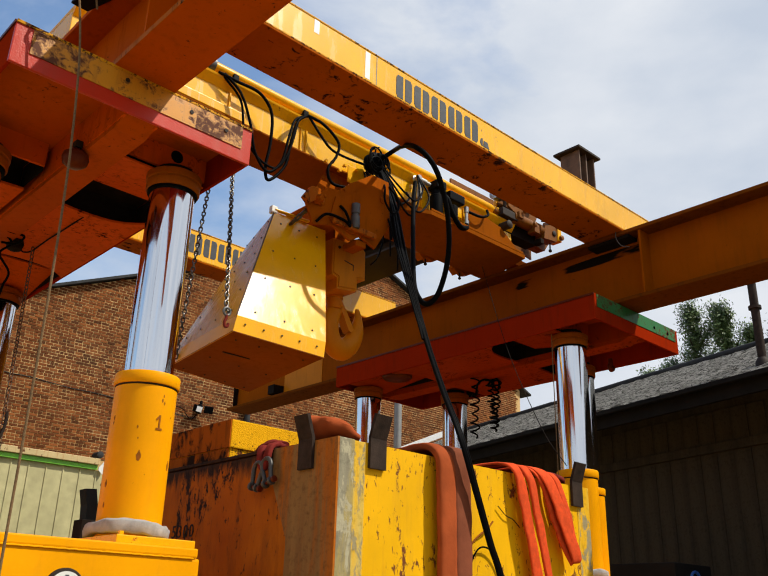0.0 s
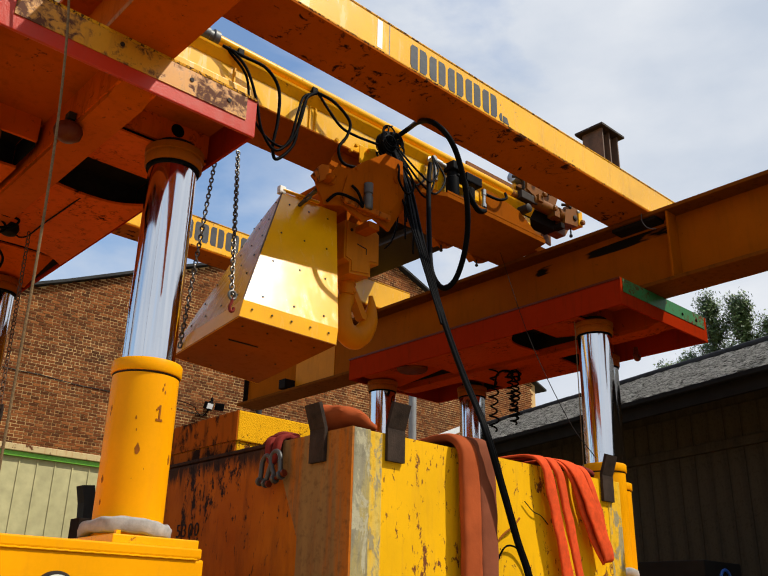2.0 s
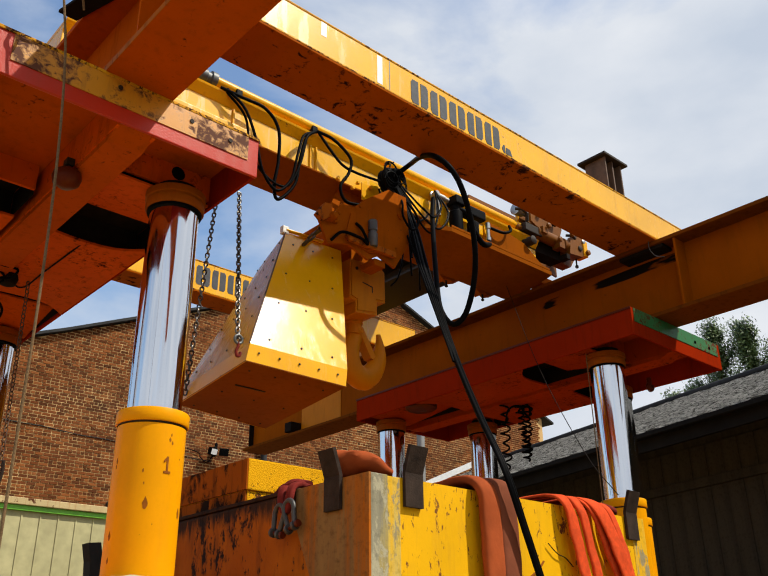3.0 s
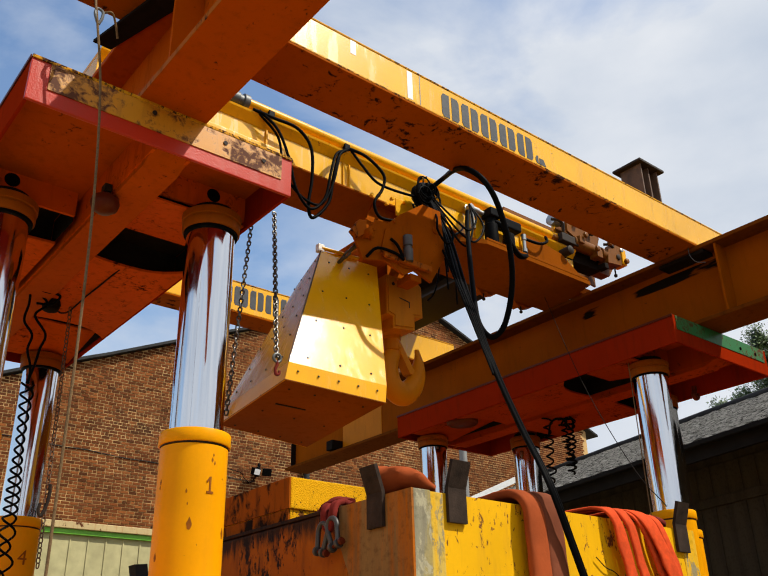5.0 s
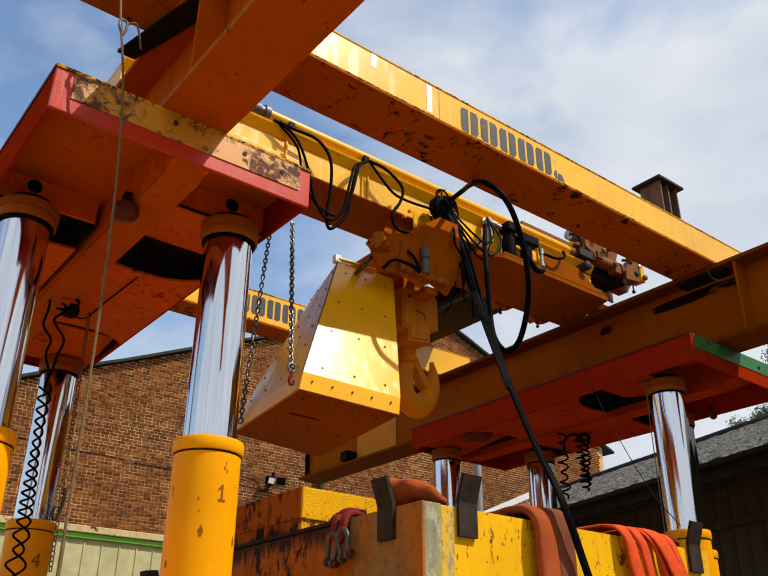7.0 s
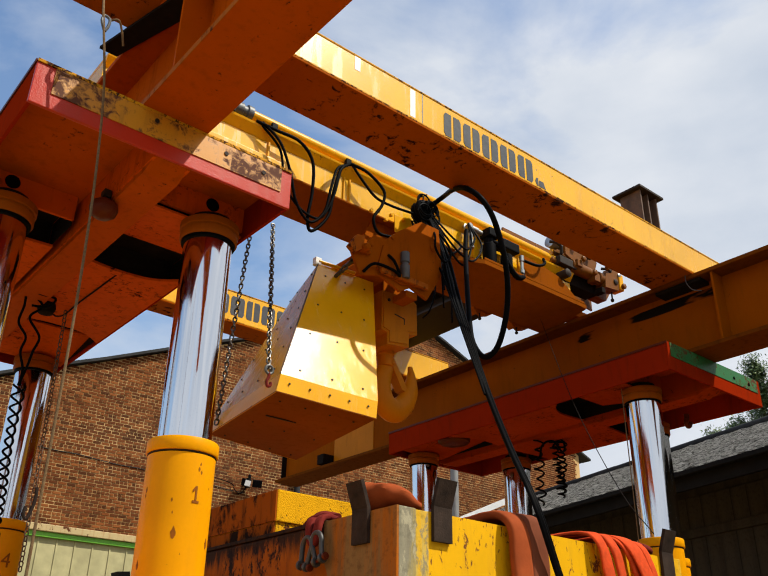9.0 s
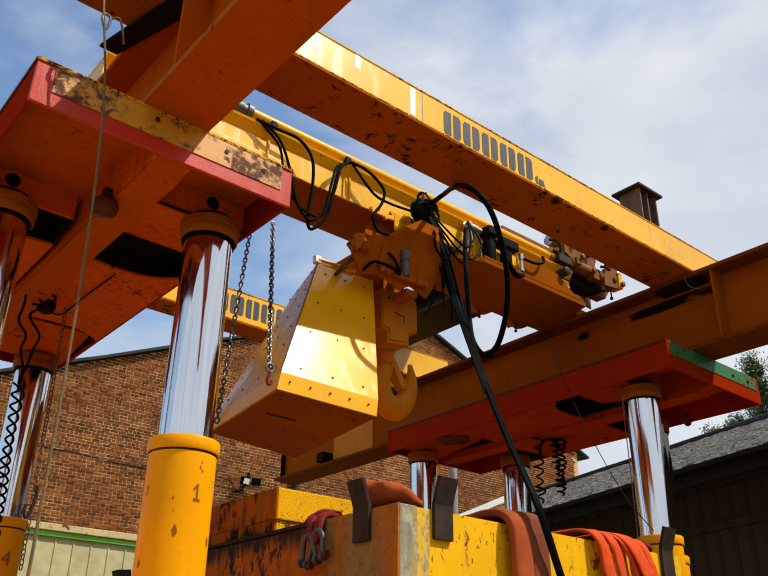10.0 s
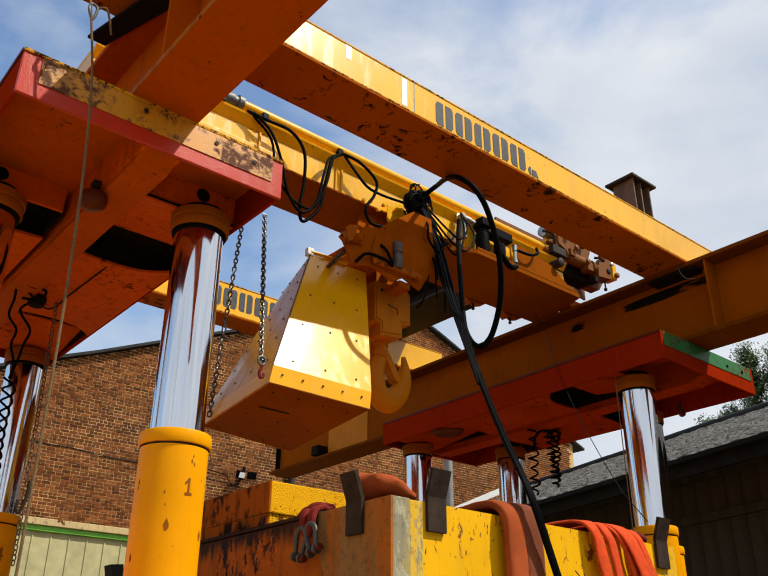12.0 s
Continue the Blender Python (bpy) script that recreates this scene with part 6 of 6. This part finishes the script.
def shed():
    ze, w, rise, ya, yb = 3.935, 2.86, 1.265, -7.0, 8.7
    bm = bmesh.new()
    n = int((yb - ya) / 0.05)
    cols = 46
    rows = []
    for i in range(n + 1):
        y = ya + (yb - ya) * i / n
        dz = 0.008 * math.cos(2 * math.pi * (y - ya) / 0.30)
        row = []
        for k in range(cols):
            t = k / (cols - 1)
            x = -0.10 + (w + 0.10) * t
            lap = 0.022 * ((t * 11.0) % 1.0) - 0.016 * noise.noise(Vector((x * 7, y * 5, 3))) - 0.012 * noise.noise(Vector((x * 15, y * 9, 8)))
            row.append(bm.verts.new((x + (0.02 * noise.noise(Vector((y * 3, 0, 5))) if k == 0 else 0), y, ze + rise * x / w + dz - lap + 0.01 * noise.noise(Vector((x * 2, y * 2, 1))))))
        rows.append(row)
    for a, b in zip(rows, rows[1:]):
        for k in range(cols - 1):
            bm.faces.new((a[k], b[k], b[k + 1], a[k + 1]))
    bmesh.ops.solidify(bm, geom=bm.faces[:], thickness=0.018)

    def put(ob, label, cat):
        ob.matrix_world = SHED
        return tagged(ob, label, cat, kind="structure")

    put(part("shed_roof", bm, "roof", smooth=True), "old grey lichen-covered corrugated cement roof of the shed", "roof")
    caps = bmesh.new()
    y = ya
    while y < yb - 0.1:
        lathe(((0.045, 0.0), (0.050, 0.01), (0.046, 1.02), (0.03, 1.03)), 10, caps, (w, 0, ze + rise + 0.005), "y")
        for v in caps.verts[-40:]:
            v.co.y += y
        y += 1.0
    put(part("shed_ridge", caps, "tin", smooth=True), "dark ridge capping on the shed roof", "roof ridge")
    # Gutter and fascia near-black: the eave's shade is put into their colour.
    put(part("shed_gutter", box(-0.14, -0.06, ya, yb - 0.15, ze - 0.105, ze - 0.055, 0.01), "shed_dark"), "gutter under the shed eave, blackened for its shade", "gutter")
    put(part("shed_fascia", box(-0.055, -0.02, ya, yb - 0.1, ze - 0.22, ze - 0.035), "shed_dark"), "fascia board under the shed eave, blackened for its shade", "fascia")
    for k, (z0, t) in enumerate(((0.03, 0.11), (-0.16, 0.06))):
        b = prism([(-0.16, ze + z0 - 0.07), (w, ze + rise + z0), (w, ze + rise + z0 + t), (-0.16, ze + z0 - 0.07 + t)], "y", yb + 0.0 + 0.03 * k, yb + 0.06 + 0.03 * k)
        put(part("shed_verge", b, "white_board"), "white barge board on the shed gable", "barge board")
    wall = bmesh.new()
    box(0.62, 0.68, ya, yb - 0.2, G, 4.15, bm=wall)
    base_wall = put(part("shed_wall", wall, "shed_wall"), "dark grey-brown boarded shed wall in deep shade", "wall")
    # This strip stands in for the edge of the eave's shadow.
    put(part("shed_rail", box(0.56, 0.5975, ya, yb - 0.2, 3.41, 3.50, 0.006), "shed_wall"), "strip along the eave shadow's edge on the shed wall", "rail")
    put(part("shed_back", box(w - 0.05, w, ya, yb - 0.1, G, ze + rise - 0.1), "shed_wall"), "back wall of the shed", "wall")
    put(part("shed_gable", prism([(0.68, G), (w - 0.06, G), (w - 0.06, ze + rise - 0.12), (0.68, ze + 0.1)], "y", yb - 0.19, yb - 0.12), "shed_wall"), "boarded shed gable", "wall")
    return base_wall


shed_wall = shed()


def vent_pipe():
    p = thing("vent_pipe", "rusty brown vent pipe standing on the shed roof", "vent pipe", (7.835, 3.075, 4.15))
    part("pipe", lathe(((0.040, -0.05), (0.040, 1.0)), 18), "guard", p, smooth=True)
    part("pipe_flange", lathe(((0.044, 0.50), (0.060, 0.505), (0.060, 0.535), (0.044, 0.54)), 18), "guard", p, smooth=True)
    part("base_flashing", lathe(((0.075, -0.10), (0.065, -0.02), (0.042, 0.02)), 18), "steel_dark", p, smooth=True)


vent_pipe()


def blue_bin():
    b = thing("equipment_crate", "dark equipment crate with a blue hose by the shed", "crate", (6.9, 3.95, 0.0))
    part("body", box(-0.30, 0.30, -0.45, 0.45, G, 2.28, 0.01), "shed_dark", b)
    part("hose_ring", sweep([(0.08 * math.cos(k * 0.39), -0.46, 2.14 + 0.08 * math.sin(k * 0.39)) for k in range(16)], 0.012, 8, closed=True), "blue", b, "blue hose", smooth=True)


blue_bin()


def grey_pole():
    p = thing("grey_pole", "slim pale grey pole standing behind the gantry", "pole", (6.90, 7.0, 0.0))
    part("shaft", lathe(((0.045, G), (0.045, 4.3), (0.03, 4.31)), 18), "pole_grey", p, smooth=True)
    part("foot_plate", box(-0.10, 0.10, -0.10, 0.10, G, G + 0.02, 0.003), "galv", p)


grey_pole()


def black_bracket():
    b = thing("post_bracket", "black steel bracket standing behind the yellow jack base", "bracket", (1.675, 3.52, 0.0))
    part("post", box(-0.02, 0.07, -0.04, 0.04, 2.0035, 2.14, 0.004), "blacking", b)
    part("top_bar", prism([(0.0, 2.14), (0.06, 2.14), (0.045, 2.20), (0.03, 2.27), (-0.02, 2.265), (-0.005, 2.20)], "y", -0.03, 0.03), "black", b)


black_bracket()


# ---------------------------------------------------------------- trees behind the shed
def tree(at, height, spread, seed):
    r = random.Random(seed)
    t = thing("tree", "green leafy tree behind the shed roof", "tree", at, "trees behind the shed")
    bm = sweep(smooth_path([(0, 0, 0), (0.05, 0.03, height * 0.4), (-0.04, 0.05, height * 0.75), (0, 0, height * 0.97)], 5), 0.09, 8)
    for v in bm.verts:
        k = 1 - 0.85 * v.co.z / height
        v.co.x, v.co.y = v.co.x * k, v.co.y * k
    tips = []
    for i in range(84):
        z = height * r.uniform(0.30, 0.96)
        a = r.uniform(0, 2 * math.pi)
        reach = spread * (1.0 - 0.82 * ((z / height - 0.3) / 0.7)) * r.uniform(0.3, 1.0)
        d = Vector((math.cos(a), math.sin(a), r.uniform(0.7, 1.7)))
        p0 = Vector((0, 0, z))
        pts = [p0 + d * reach * s + Vector((0, 0, 0.16 * reach * s * s)) for s in (0, 0.35, 0.7, 1.0)]
        sweep(pts, 0.012, 5, bm)
        for s in range(9):
            tips.append((pts[0].lerp(pts[-1], 0.25 + 0.75 * s / 8), d))
    part("trunk", bm, "bark", t)
    verts, faces = [], []
    for p, d in tips:
        for k in range(30):
            c = p + Vector((r.gauss(0, 0.085), r.gauss(0, 0.085), r.gauss(0, 0.10)))
            u = Vector((r.gauss(0, 1), r.gauss(0, 1), r.gauss(0, 1))).normalized()
            v = u.orthogonal().normalized()
            l, w = r.uniform(0.026, 0.05), r.uniform(0.015, 0.028)
            i = len(verts)
            verts += [c - u * l, c + v * w, c + u * l, c - v * w]
            faces.append((i, i + 1, i + 2, i + 3))
    me = bpy.data.meshes.new("crown")
    me.from_pydata([tuple(v) for v in verts], [], faces)
    me.materials.append(M["leaf"])
    ob = new("crown", me)
    ob.parent = t
    tagged(ob, kind="stuff")
    return t


for k, (x, y, h, s) in enumerate(((17.7, 9.65, 7.0, 0.75), (17.7, 9.15, 7.15, 0.7), (17.8, 8.5, 8.4, 0.9), (17.8, 7.82, 8.3, 0.95), (17.9, 7.25, 7.6, 0.8), (17.9, 6.5, 7.9, 0.9), (18.1, 5.8, 8.2, 0.95), (18.2, 5.05, 8.4, 1.0))):
    tree((x, y, G), h, s, 3 + 5 * k)


# ---------------------------------------------------------------- bricks, one by one
def brick_mesh(name, length):
    bm = box(-length / 2, length / 2, -0.006, 0.012, -0.0178, 0.0178)
    for v in bm.verts:
        if v.co.y < 0:
            v.co.x *= 0.985
            v.co.z *= 0.95
    me = bpy.data.meshes.new(name)
    bmesh.ops.recalc_face_normals(bm, faces=bm.faces)
    bm.to_mesh(me)
    bm.free()
    me.materials.append(M["brick"])
    return me


def lay_bricks():
    r = random.Random(11)
    long_me, short_me = brick_mesh("brick", 0.114), brick_mesh("brick", 0.052)
    verts, faces, count = [], [], 0
    row, z = 0, 3.93
    while z < APEX[1] - 0.1:
        x = 2.6 + (0.062 if row % 2 else 0.0) + r.uniform(-0.008, 0.008)
        k = row
        while x < 15.5:
            full = row % 4 != 3
            L = (0.114 if full else 0.052) + r.uniform(-0.003, 0.003)
            xc = x + L / 2
            k += 1
            x += L + 0.0095
            if z + 0.016 > roof_z(xc) + 0.012:
                continue
            dy = r.uniform(-0.003, 0.003)
            if 4.6 < xc < 7.0 and 4.95 < z < 5.45 and count < 300:
                ob = new("brick", long_me if full else short_me)
                ob.location = (xc, WALL + dy, z)
                ob.parent = brick_wall
                count += 1
                continue
            i = len(verts)
            h, f, b = 0.0176, WALL - 0.006 + dy, WALL + 0.012
            for y, sx, sz in ((f, 0.985, 0.95), (b, 1, 1)):
                for ax, az in ((-1, -1), (1, -1), (1, 1), (-1, 1)):
                    verts.append((xc + ax * L / 2 * sx, y, z + az * h * sz))
            faces += [(i, i + 1, i + 2, i + 3), (i, i + 4, i + 5, i + 1), (i + 1, i + 5, i + 6, i + 2), (i + 2, i + 6, i + 7, i + 3), (i + 3, i + 7, i + 4, i)]
        z += 0.0462
        row += 1
    me = bpy.data.meshes.new("brickwork")
    me.from_pydata(verts, [], faces)
    me.materials.append(M["brick"])
    ob = new("brickwork", me)
    ob.parent = brick_wall
    tagged(ob, kind="stuff")


lay_bricks()


def shed_boards():
    me = bpy.data.meshes.new("board")
    bm = box(-0.02, 0.0, -0.0975, 0.0975, -1.60, 1.60, 0.004)
    bm.to_mesh(me)
    bm.free()
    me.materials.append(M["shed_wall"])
    y = -6.7
    k = 0
    while y < 8.3:
        ob = new("board", me)
        ob.parent = shed_wall
        ob.location = (0.6185 - 0.002 * (k % 3), y, G + 1.605)
        y += 0.198
        k += 1


shed_boards()


# ---------------------------------------------------------------- plan to true size
def true_size(scale, level):
    """Brings the plan, drawn at 1 : 1.4 of the real yard, to metres above the ground."""
    for me in bpy.data.meshes:
        me.transform(Matrix.Scale(scale, 4))
    for ob in scene.objects:
        if ob.type not in ("CAMERA", "LIGHT"):
            ob.location = ob.location * scale
            if ob.parent is None:
                ob.location.z -= level * scale


true_size(1.4, G)


# ---------------------------------------------------------------- ground and added, unseen closing walls
def build_ground():
    bm = bmesh.new()
    bmesh.ops.create_grid(bm, x_segments=60, y_segments=60, size=1.0)
    for v in bm.verts:
        v.co.x, v.co.y = v.co.x * abs(v.co.x) * 400 + 4, v.co.y * abs(v.co.y) * 400 + 4
        v.co.z = 0.004 * noise.noise(v.co * 0.7) - 0.004
    tagged(part("ground", bm, "ground", smooth=True), "pale dusty concrete yard ground", "ground", kind="structure")


build_ground()
# Unseen walls, added to shape sky light and reflections from behind.
tagged(part("wall_south", box(-14, 24, -18.3, -18, 0, 4.5), "mortar"), "plain pale unseen wall added to close the south side", "wall", kind="structure")
tagged(part("wall_west", box(-14.3, -14, -17.99, 16.5, 0, 3.0), "mortar"), "plain pale unseen wall added to close the west side", "wall", kind="structure")
